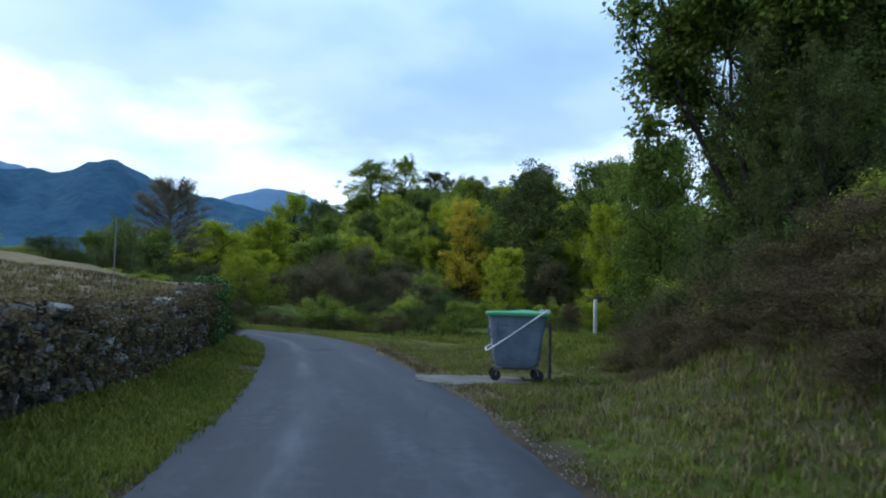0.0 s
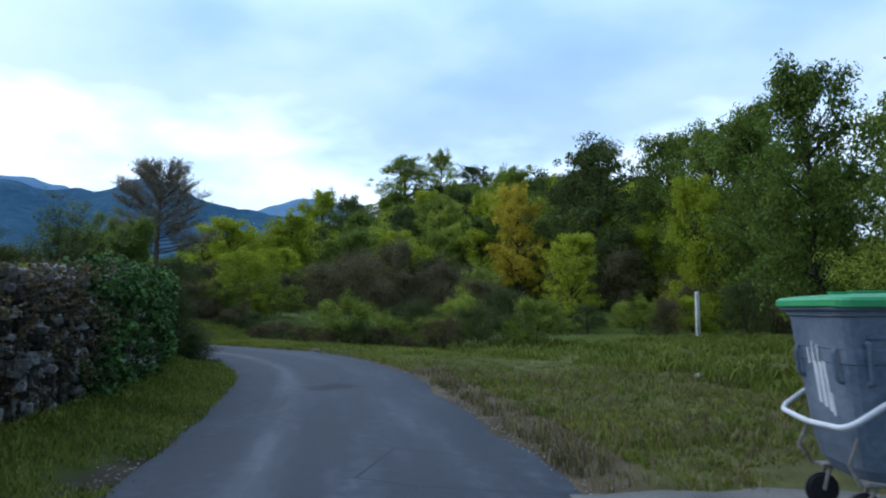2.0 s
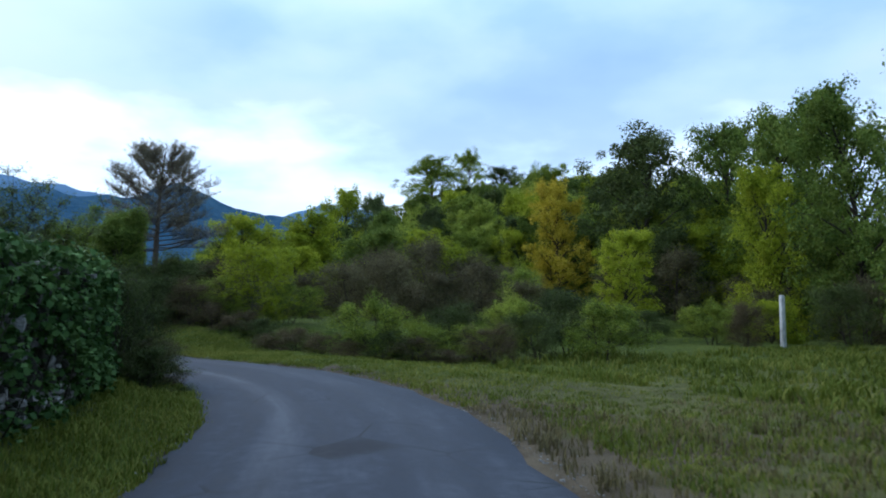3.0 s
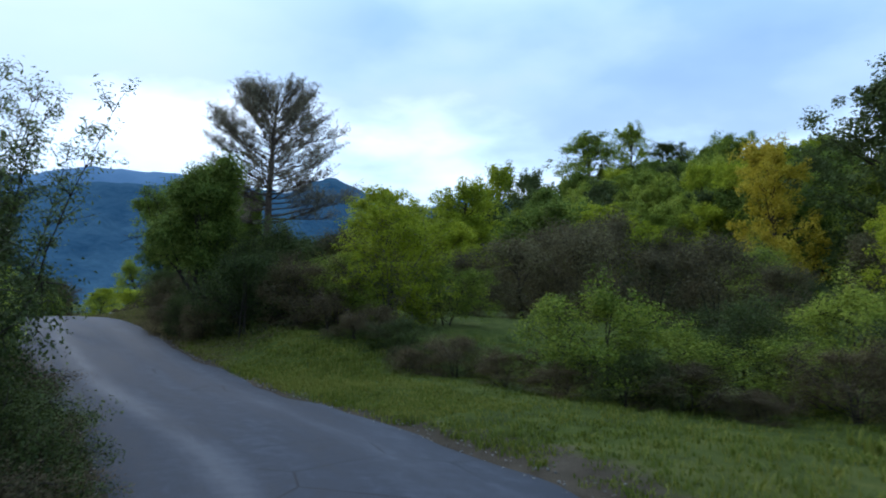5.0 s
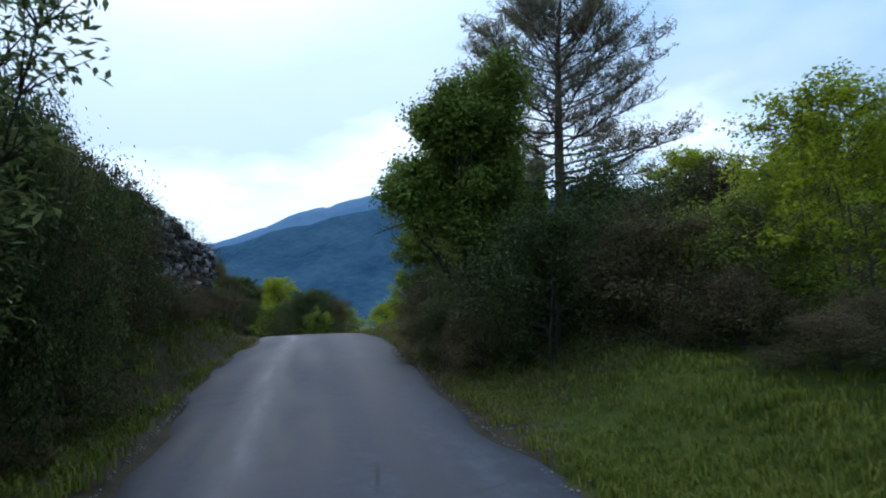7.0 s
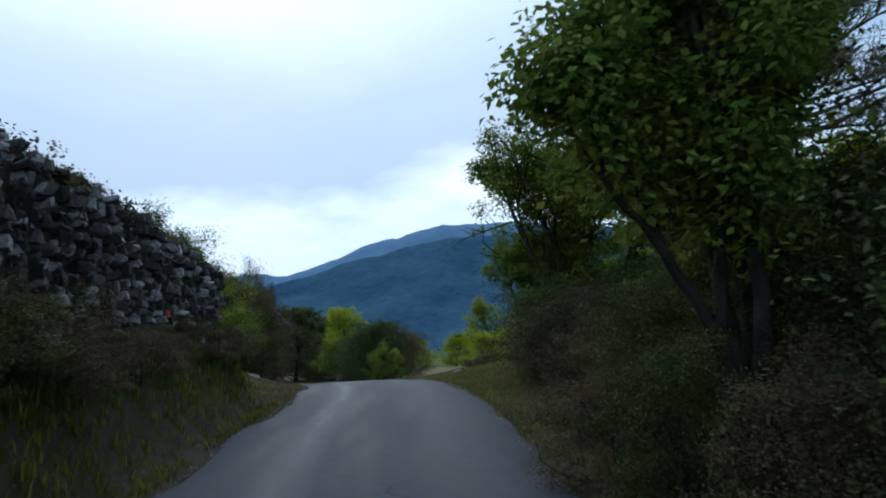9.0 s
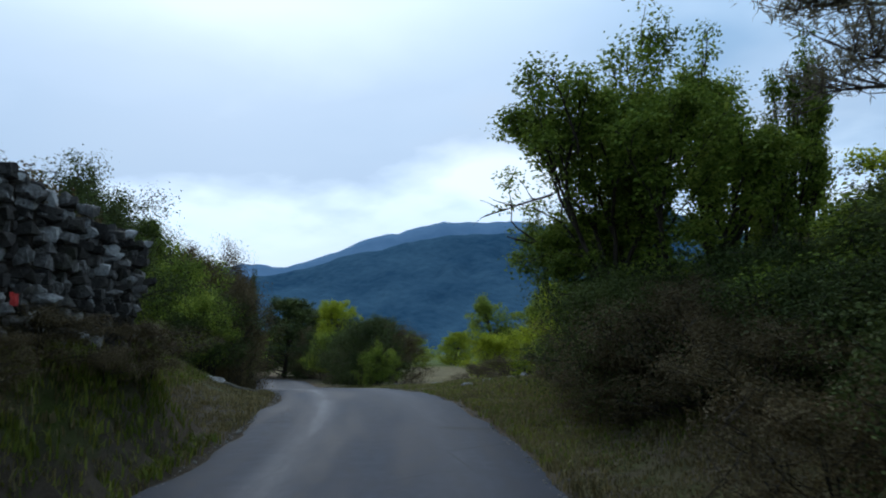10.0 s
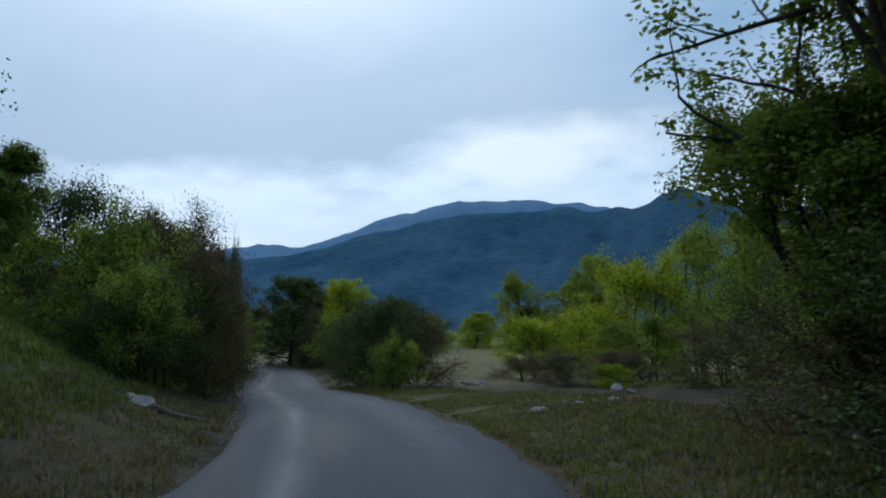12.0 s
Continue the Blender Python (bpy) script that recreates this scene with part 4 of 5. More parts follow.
shrubs("bushes of the stony clearing", "bright green bush in the stony clearing", [
    ("lime", -36.4, 61.5, 3.0, 2.6), ("lime", -36.8, 58.7, 2.8, 2.4), ("lime", -33.2, 59.4, 3.4, 4.2), ("mid", -32.4, 62, 3.8, 5.2), ("mid", -28.2, 57, 3.6, 5.0), ("dark", -25.4, 53.8, 3.4, 3.4), ("mid", -30.4, 55.4, 2.6, 2.0),
    ("brown", -28.6, 50.8, 1.8, 0.9), ("brown", -31.4, 52.6, 2.0, 0.9), ("brown", -26.2, 50.2, 2.0, 1.2), ("dark", -23.8, 48.6, 2.8, 2.2), ("lime", -27.2, 48.4, 0.7, 0.5), ("brown", -34.6, 55.2, 2.0, 0.9)])
shrubs("bushes on the left slope", "rounded dark green bush on the grassy slope", [
    ("dark", -26.7, 37.9, 2.2, 2.3), ("dark", -28.6, 38.2, 2.6, 2.6), ("mid", -35.8, 43.7, 3.2, 3.4), ("mid", -42.5, 47.0, 3.6, 4.6), ("dark", -45.5, 49.0, 3.8, 4.6), ("brown", -40.5, 46.0, 3.4, 4.6), ("dark", -49.0, 51.4, 4.0, 4.4), ("brown", -47.2, 49.6, 3.4, 4.2), ("mid", -33.8, 43.2, 2.2, 2.4), ("dark", -34.6, 44.0, 2.6, 2.6), ("brown", -36.6, 45.9, 3.0, 4.2), ("brown", -35.2, 45.1, 2.6, 3.3), ("brown", -38.4, 46.2, 3.4, 4.8),
    ("dark", -35.6, 50.7, 2.6, 2.5), ("mid", -34.3, 49.7, 1.4, 1.5), ("dark", -37.5, 51.7, 2.8, 2.7), ("dark", -39.5, 53.0, 2.8, 2.5), ("brown", -36.6, 52.6, 2.6, 2.4), ("dark", -37.9, 43.6, 3.4, 3.8), ("dark", -39.6, 48.2, 3.0, 4.6), ("brown", -42.0, 49.0, 3.0, 4.6), ("dark", -33.4, 42.8, 2.0, 1.5)])
for k, (leaf, x, y, w, h) in enumerate([("lime", -52.8, 62.4, 3.6, 5.2), ("dark", -45.4, 59.2, 3.8, 3.6), ("dark", -48.2, 59.6, 3.0, 3.0), ("dark", -43.6, 57.6, 2.6, 2.6), ("dark", -61.4, 63.8, 6.0, 6.0), ("dark", -57.5, 64.5, 5.6, 5.0), ("dark", -54.5, 55.0, 4.6, 4.0), ("dark", -57.0, 56.2, 5.0, 4.6), ("mid", -51.5, 53.2, 4.0, 3.4), ("dark", -64.5, 67.0, 6.0, 5.6),
                                        ("dark", -64, 58.5, 5.5, 7.0), ("mid", -42.9, 71.6, 3.8, 6.2), ("mid", -48.1, 72.7, 4.2, 5.6), ("mid", -45.5, 73.6, 4, 5.0), ("dark", -58.1, 52.8, 5.6, 8.0), ("dark", -55.7, 46.9, 5, 6.0), ("mid", -61, 50.4, 4, 7.8),
                                        ("mid", -51, 45, 4.6, 5.6), ("dark", -47.5, 48.2, 4.2, 5.0), ("mid", -36.7, 41.2, 2.0, 2.6), ("mid", -35.0, 39.9, 1.9, 2.3), ("dark", -31.5, 39.5, 2.4, 2.2)]):
    near = "oak_near" if x > -40 else f"far_{leaf}_{k % 2}"
    plant(near, "broadleaf_tree", NAMES[leaf].replace(" in the wood", " beside the lane").replace(" in the mixed wood", " beside the lane"), "tree", x, y, h, w, 47 * k, 0.2, "trees beyond the crest")
for k, (s, d, h) in enumerate([(84, -3.2, 2.4), (87, -3.0, 2.8), (90, -3.2, 2.6), (93, -3.2, 3.2), (96, -3.4, 3.4), (91, 3.4, 1.9), (94, 3.2, 2.6), (97, 3.2, 3.0), (100, 3.0, 3.4), (103, 3.2, 3.6)]):
    x, y = along(s, d)
    plant(f"bush_{('dark', 'brown', 'dark', 'mid')[k % 4]}_{k % 2}", "bush", "dark bush closing in on the lane's far end", "shrub", x, y, h, 3.4, 53 * k, 0.06, "bushes at the lane's end")
for k in range(34):
    az, dist = radians(30 + 52 * rs.rand()), rs.uniform(62, 120)
    x, y = -21 - math.sin(az) * dist, 38 + math.cos(az) * dist
    leaf = ("dark", "mid", "dark", "lime")[k % 4]
    plant(f"far_{leaf}_{k % 2}", "broadleaf_tree", "low bushy tree along the valley's rim", "tree", x, y, rs.uniform(3.2, 4.6) + (dist - 60) * 0.02, rs.uniform(4, 7), 29 * k, 0.2, "trees along the valley rim")
for k in range(20):
    x, y = -22 - 26 * rs.rand(), 46 + 30 * rs.rand() * 0 - 4 + 14 * rs.rand()
    if x > -24 or y > 62 or road_frame(x, y)[1][0] > -12:
        continue
    plant(f"far_mid_{k % 2}", "broadleaf_tree", "leafy green tree behind the stubble field", "tree", x, y, rs.uniform(3, 5), rs.uniform(3, 5), 29 * k, 0.2, "trees behind the field")
shrubs("bushes behind the stubble field", "green hedge bush behind the stubble field", [
    ("mid", -22.5, 31.4, 3.4, 1.6), ("mid", -26, 31.5, 3.4, 1.6), ("mid", -30, 32, 3.4, 1.8)])
shrubs("scrub on the roadside bank", "dry brown and green scrub on the roadside bank", [
    ("brown", 5.0, 13.4, 2.0, 1.2), ("mid", 6.0, 12.4, 2.4, 1.6), ("brown", 4.9, 11.2, 1.9, 1.0), ("brown", 5.6, 9.6, 2.2, 1.3), ("mid", 6.4, 8.0, 2.2, 1.5), ("brown", 5.5, 7.2, 1.8, 1.0), ("dark", 6.2, 14.6, 2.4, 2.0),
    ("dark", 7.6, 14.8, 2.6, 2.6), ("brown", 4.5, 12.1, 1.8, 1.5), ("brown", 5.6, 11.6, 2.2, 2.2), ("dark", 5.3, 13.6, 2.0, 1.9), ("brown", 6.2, 13.4, 2.2, 2.4), ("dark", 8.4, 12.5, 2.8, 2.4), ("dark", 7.8, 8.6, 2.8, 2.4), ("dark", 7.6, 17.6, 2.8, 2.4), ("brown", 5.9, 16.6, 2.2, 1.3), ("dark", 9.6, 19.5, 3.2, 3.6), ("dark", 9.8, 24, 3.4, 3.8), ("brown", 7.2, 20.4, 2.2, 1.3),
    ("mid", 10.8, 28.5, 3.4, 3.4), ("brown", 8.6, 25.4, 2.2, 1.2), ("brown", 4.3, 8.4, 1.3, 0.6), ("brown", 4.2, 10.2, 1.2, 0.6), ("brown", 4.6, 5.6, 1.8, 0.9), ("brown", 4.4, 6.9, 1.6, 0.7), ("dark", 4.9, 8.9, 1.5, 0.8), ("brown", 5.2, 10.4, 1.8, 1.1), ("dark", 4.7, 12.2, 1.6, 0.8), ("brown", 5.3, 12.6, 1.7, 1.1), ("brown", 4.4, 14.2, 1.3, 0.6), ("brown", 5.4, 15.4, 1.7, 0.9), ("dark", 6.4, 16.0, 1.8, 1.2), ("brown", 5.0, 7.8, 1.6, 0.9), ("brown", 4.2, 5.0, 1.3, 0.5), ("dark", 5.6, 5.0, 1.7, 1.0), ("dark", 6.6, 5.6, 2.4, 1.8)])


for k in range(14):
    s = S_WALL2[0] - 3.5 + k * 0.85
    x, y = along(s, -rs.uniform(2.15, 2.4) - 0.9 * (s > S_WALL2[1]))
    plant(f"bush_brown_{k % 2}", "bush", "dry brown scrub at the foot of the wall", "shrub", x, y, rs.uniform(0.3, 0.55), rs.uniform(0.8, 1.3), 71 * k, 0.05, "scrub below the wall")


for k in range(9):
    s = S_WALL2[0] - 2.9 + k * 0.62
    x, y = along(s, -2.45)
    top = 3.45 - 0.10 * k if k < 7 else 2.2
    plant(f"bush_{('dark', 'dark', 'brown')[k % 3]}_{k % 2}", "bush", "dark leafy shrub growing against the wall", "shrub", x, y, top - gz(x, y), 1.4, 71 * k, 0.05, "shrubs against the wall")


def dead_branches():
    """Bare branches reaching out of the open oak."""
    rr = np.random.RandomState(14)
    inv = np.array(OAK.matrix_basis.inverted())
    for foot, tip in (((-22.1, 42.6, 3.9), (-22.85, 41.9, 3.55)), ((-21.2, 41.9, 4.2), (-21.1, 41.4, 5.2))):
        soup = Soup()
        line = bent(rr, foot, np.subtract(tip, foot), math.dist(foot, tip), 7, 0.10)
        soup.add(*tube(line, np.linspace(0.020, 0.006, 8), 6))
        for j in (2, 3, 4, 5, 6):
            soup.add(*tube(bent(rr, line[j], rr.normal(size=3) * 0.6 + np.subtract(tip, foot), 0.38, 4, 0.2), np.linspace(0.009, 0.003, 5), 4))
        v = np.concatenate(soup.v) @ inv[:3, :3].T + inv[:3, 3]
        part("dead_branch", mesh("dead_branch", v, np.concatenate(soup.f), BARK), OAK, "bare dead branch")


dead_branches()


# ---- dry-stone walls ----
def stone_shapes():
    out = []
    r = np.random.RandomState(3)
    for k in range(10):
        bm = bmesh.new()
        for c in [(x, y, z) for x in (-1, 1) for y in (-1, 1) for z in (-1, 1)]:
            p = np.array(c) * 0.5 * r.uniform(0.52, 0.92, 3)
            bm.verts.new(p)
        for _ in range(14):
            p = r.normal(size=3)
            p /= np.abs(p).max() ** 0.6
            bm.verts.new(p * 0.5 * r.uniform(0.80, 1.0) / max(1, np.linalg.norm(p) * 0.85))
        bmesh.ops.convex_hull(bm, input=bm.verts)
        for v in [v for v in bm.verts if not v.link_faces]:
            bm.verts.remove(v)
        out.append(bm_mesh("stone", bm, WALL_STONE))
    return out


def wall_stone_material():
    """Lichen-grey limestone, each stone of its own tone, with dark moss."""
    m, nt, b = material("wall_limestone", 0.92, 0.15)
    v = world_coords(nt)
    geo, oi = nt.nodes.new("ShaderNodeNewGeometry"), nt.nodes.new("ShaderNodeObjectInfo")
    n1, n2 = noise_node(nt, v, 3.0, 5), noise_node(nt, v, 30.0, 4)
    tone = mathn(nt, "FRACT", mathn(nt, "ADD", oi.outputs["Random"], geo.outputs["Random Per Island"]))
    f = mathn(nt, "ADD", mathn(nt, "MULTIPLY", tone, 0.5), mathn(nt, "ADD", mathn(nt, "MULTIPLY", n2, 0.35), mathn(nt, "MULTIPLY", n1, 0.25)))
    c = ramp(nt, f, [(0.25, (0.022, 0.019, 0.017)), (0.52, (0.066, 0.059, 0.052)), (0.66, (0.165, 0.154, 0.142)), (0.80, (0.440, 0.430, 0.410))])
    moss = ramp(nt, n1, [(0.52, (0, 0, 0)), (0.66, (1, 1, 1))])
    link(nt, mixc(nt, mathn(nt, "MULTIPLY", moss, 0.75), c, (0.030, 0.030, 0.016)), b.inputs["Base Color"])
    bump(nt, b, n2, 0.9, 0.02)
    return m


WALL_STONE = wall_stone_material()
STONES = stone_shapes()


def dry_wall(name, label, s0, s1, off0, off1, foot, head, picked, seed):
    """A dry-stone wall along the lane's left: an earth-dark core and stones laid in rough courses, each proud of it."""
    r = np.random.RandomState(seed)
    wall = tagged(new(name), label, "wall", kind="structure")
    n = int((s1 - s0) / 0.35)
    ss = np.linspace(s0, s1, n)
    core = []
    for s in ss:
        o = np.interp(s, (s0, s1), (off0, off1))
        for d, z in ((o - 0.06, -0.3), (o - 0.06, 1), (o - 0.30, 1), (o - 0.62, 1), (o - 0.62, -0.3)):
            x, y = along(s, d)
            f, h = foot(s), head(s)
            core.append((x, y, f - 0.3 if z < 0 else h - 0.05 + 0.05 * r.normal()))
    k = 5
    i, j = np.meshgrid(np.arange(n - 1), np.arange(k - 1), indexing="ij")
    q = (i * k + j).ravel()
    faces = [tuple(f) for f in np.stack([q, q + 1, q + k + 1, q + k], -1)] + [tuple(range(k)), tuple(range((n - 1) * k, n * k))[::-1]]
    part("core", mesh("core", core, faces, EARTH), wall)
    stone_list = []
    z = 0.0
    while z < 2.6:
        ch = r.uniform(0.075, 0.15)
        s = s0 - r.uniform(0, 0.2)
        while s < s1:
            w = r.uniform(0.055, 0.125) * (1.7 if r.rand() < 0.10 else 1)
            sc = s + w / 2
            f, h = foot(sc), head(sc)
            if f + z + ch * 0.6 < h + 0.04 and sc < s1:
                stone_list.append((sc, f + z + ch / 2 + 0.02 * r.normal(), w, ch * r.uniform(0.75, 1.25), r.uniform(0.2, 0.34), r.randint(len(STONES)), r.uniform(-16, 16, 3)))
            s += w * 0.98
        z += ch * 0.97
    rest = Soup()
    for sc, z, w, ch, deep, kind, tilt in stone_list:
        o = np.interp(sc, (s0, s1), (off0, off1))
        x, y = along(sc, o - deep * 0.28 + 0.045 * r.normal())
        i = int(np.clip(np.searchsorted(LINE_S, sc), 0, len(LINE) - 1))
        m = pose(x, y, z, tilt[0], tilt[1], math.degrees(math.atan2(TANGENT[i, 1], TANGENT[i, 0])) + tilt[2]) @ Matrix.Diagonal((w * 1.10, deep, ch * 1.12, 1))
        if picked(sc):
            ob = new("stone", STONES[kind])
            ob.parent = wall
            ob.matrix_basis = m
        else:
            me = STONES[kind]
            mm = np.array(m)
            v = np.array([p.co[:] for p in me.vertices]) @ mm[:3, :3].T + mm[:3, 3]
            rest.v.append(v)
            rest.f += [tuple(int(a) + rest.n for a in p.vertices) for p in me.polygons]
            rest.n += len(v)
    if rest.v:
        tagged(part("stonework", mesh("stonework", [tuple(a) for a in np.concatenate(rest.v)], rest.f, WALL_STONE), wall), kind="stuff")


def ivy(name, label, s0, s1, off, lo, hi, n, seed, mat="ivy", size=0.075, deep=0.16):
    """A mat of ivy on a wall: leaves in hanging clumps, and their runners."""
    r = np.random.RandomState(seed)
    centres = []
    for _ in range(n):
        s = r.uniform(s0, s1)
        x, y = along(s, off + r.uniform(-0.35, 0.28))
        f = lo(s)
        centres.append((x, y, f + (hi(s) - f) * r.uniform(0, 1) ** 0.75))
    soup = Soup()
    soup.add(*leaves(r, np.array(centres), deep * r.uniform(0.6, 1.5, n), 34, size, 0.8, 0.85))
    stem = Soup()
    for _ in range(40):
        s = r.uniform(s0, s1)
        x, y = along(s, off + 0.03)
        stem.add(*tube(bent(r, (x, y, lo(s) - 0.1), (r.normal() * 0.2, r.normal() * 0.2, 1), (hi(s) - lo(s)) * r.uniform(0.5, 0.95), 6, 0.1), np.linspace(0.012, 0.004, 7), 4))
    e = tagged(new(name), label, "climbing plant")
    tagged(part("runner", stem.mesh("runner", BARK), e), kind="stuff")
    part("foliage", soup.mesh("foliage", LEAF[mat]), e)


def wall1_foot(s):
    return gz(*along(s, -2.85)) - 0.05


def wall1_head(s):
    return 1.24 + 0.50 * float(step(23, 33, s))


def wall2_foot(s):
    return gz(*along(s, -2.45)) - 0.06


def wall2_head(s):
    return 3.32 - 0.42 * float(step(S_WALL2[1] - 5, S_WALL2[1], s))


dry_wall("wall_west", "dark mossy dry-stone retaining wall under a stubble field", 8.0, S_WALL1_END, -3.05, -2.95, wall1_foot, wall1_head, lambda s: 26.2 < s < 27.9, 41)
dry_wall("wall_crest", "tall lichened dry-stone wall on the roadside bank", S_WALL2[0] - 2.0, S_WALL2[1] + 0.1, -2.85, -2.42, wall2_foot, wall2_head, lambda s: s > S_WALL2[1] - 1.9, 42)
ivy("ivy", "dense dark ivy hanging over the wall's end", 31.0, S_WALL1_END + 0.7, -2.98, lambda s: wall1_foot(s), lambda s: wall1_head(s) + 0.16, 620, 51)
ivy("ivy", "thin brown ivy strands on the stone wall", 9.0, 31.0, -2.92, lambda s: wall1_foot(s) + 0.2, lambda s: wall1_head(s) + 0.10, 800, 52, "brown", 0.042)
ivy("ivy", "ragged grass and ivy along the wall's top", S_WALL2[0] - 2, S_WALL2[1], -2.80, lambda s: wall2_head(s) - 0.16, lambda s: wall2_head(s) + 0.10, 420, 53, "brown", 0.035, 0.10)
ivy("ivy", "dark ivy climbing the foot of the wall", S_WALL2[0] - 2, S_WALL2[0] + 1.6, -2.75, lambda s: wall2_foot(s), lambda s: wall2_head(s) - 0.2, 200, 54)


def paint_mark():
    s, d, zr = [float(v[0]) for v in road_frame(-22.2, 35.8)]
    x, y = along(s, -2.40)
    bm = bmesh.new()
    bmesh.ops.create_grid(bm, x_segments=4, y_segments=4, size=0.5)
    r = random.Random(4)
    for v in bm.verts:
        v.co.x, v.co.y, v.co.z = v.co.x * 0.13 * r.uniform(0.8, 1.1), v.co.y * 0.10 * r.uniform(0.8, 1.1), 0.012 * r.random()
    i = int(np.searchsorted(LINE_S, s))
    ob = new("paint_mark", bm_mesh("paint_mark", bm, RED_PAINT))
    ob.matrix_basis = pose(x, y, 2.12, 90, 0, math.degrees(math.atan2(TANGENT[i, 1], TANGENT[i, 0])))
    tagged(ob, "small red waymark painted on the stone wall", "waymark")


RED_PAINT = surface("red_paint", (0.30, 0.015, 0.012), (0.50, 0.030, 0.022), 8, 60, 0.7)
paint_mark()


# ---- the waste container ----
GREY_PLASTIC = surface("grey_plastic", (0.066, 0.090, 0.132), (0.140, 0.172, 0.215), 4.0, 30, 0.55, 0.4, 0.15, 0.004)
GREEN_PLASTIC = surface("green_plastic", (0.030, 0.230, 0.075), (0.050, 0.310, 0.110), 2.0, 30, 0.42, 0.45, 0.15, 0.004)
GALVANISED = surface("galvanised_tube", (0.45, 0.46, 0.48), (0.66, 0.67, 0.69), 5, 60, 0.45, 0.5, 0.2, 0.002)
RUBBER = surface("black_rubber", (0.012, 0.012, 0.013), (0.030, 0.030, 0.031), 8, 60, 0.8, 0.3, 0.3, 0.003)
PAPER = surface("faded_sticker", (0.42, 0.45, 0.48), (0.66, 0.68, 0.70), 6, 50, 0.7, 0.3, 0.1, 0.002)
RUST_STEEL = surface("dirty_steel", (0.10, 0.09, 0.08), (0.26, 0.25, 0.23), 8, 60, 0.6, 0.4, 0.3, 0.002)


def ring_loft(rings):
    """Closed rounded-rectangle rings (half width, half depth, height, corner) joined from the bottom up, capped below."""
    bm = bmesh.new()
    loops = []
    for hw, hd, z, c in rings:
        loop = []
        for sx, sy, a0 in ((1, 1, 0), (-1, 1, 90), (-1, -1, 180), (1, -1, 270)):
            for a in (0, 30, 60, 90):
                t = radians(a0 + a)
                loop.append(bm.verts.new((sx * (hw - c) + c * math.cos(t), sy * (hd - c) + c * math.sin(t), z)))
        loops.append(loop)
    for a, b in zip(loops, loops[1:]):
        for i in range(len(a)):
            j = (i + 1) % len(a)
            bm.faces.new((a[i], a[j], b[j], b[i]))
    bm.faces.new(loops[0][::-1])
    bm.faces.new(loops[-1])
    return bm


def box_bm(x, y, z, bevel=0.006):
    bm = bmesh.new()
    bmesh.ops.create_cube(bm, size=1)
    for v in bm.verts:
        v.co = (v.co.x * x, v.co.y * y, v.co.z * z)
    bmesh.ops.bevel(bm, geom=bm.edges[:], offset=bevel, segments=2, affect="EDGES")
    return bm


def pipe_mesh(name, pts, radius, mat, sides=8):
    v, f = tube(pts, [radius] * len(pts), sides)
    return mesh(name, v, f, mat, True)


def rounded_path(pts, r=0.07, n=5):
    pts = [Vector(p) for p in pts]
    out = [pts[0]]
    for a, b, c in zip(pts, pts[1:], pts[2:]):
        p, q = b + (a - b).normalized() * r, b + (c - b).normalized() * r
        for k in range(n + 1):
            t = k / n
            out.append(p * (1 - t) ** 2 + b * 2 * t * (1 - t) + q * t * t)
    return np.array([v[:] for v in out + [pts[-1]]])


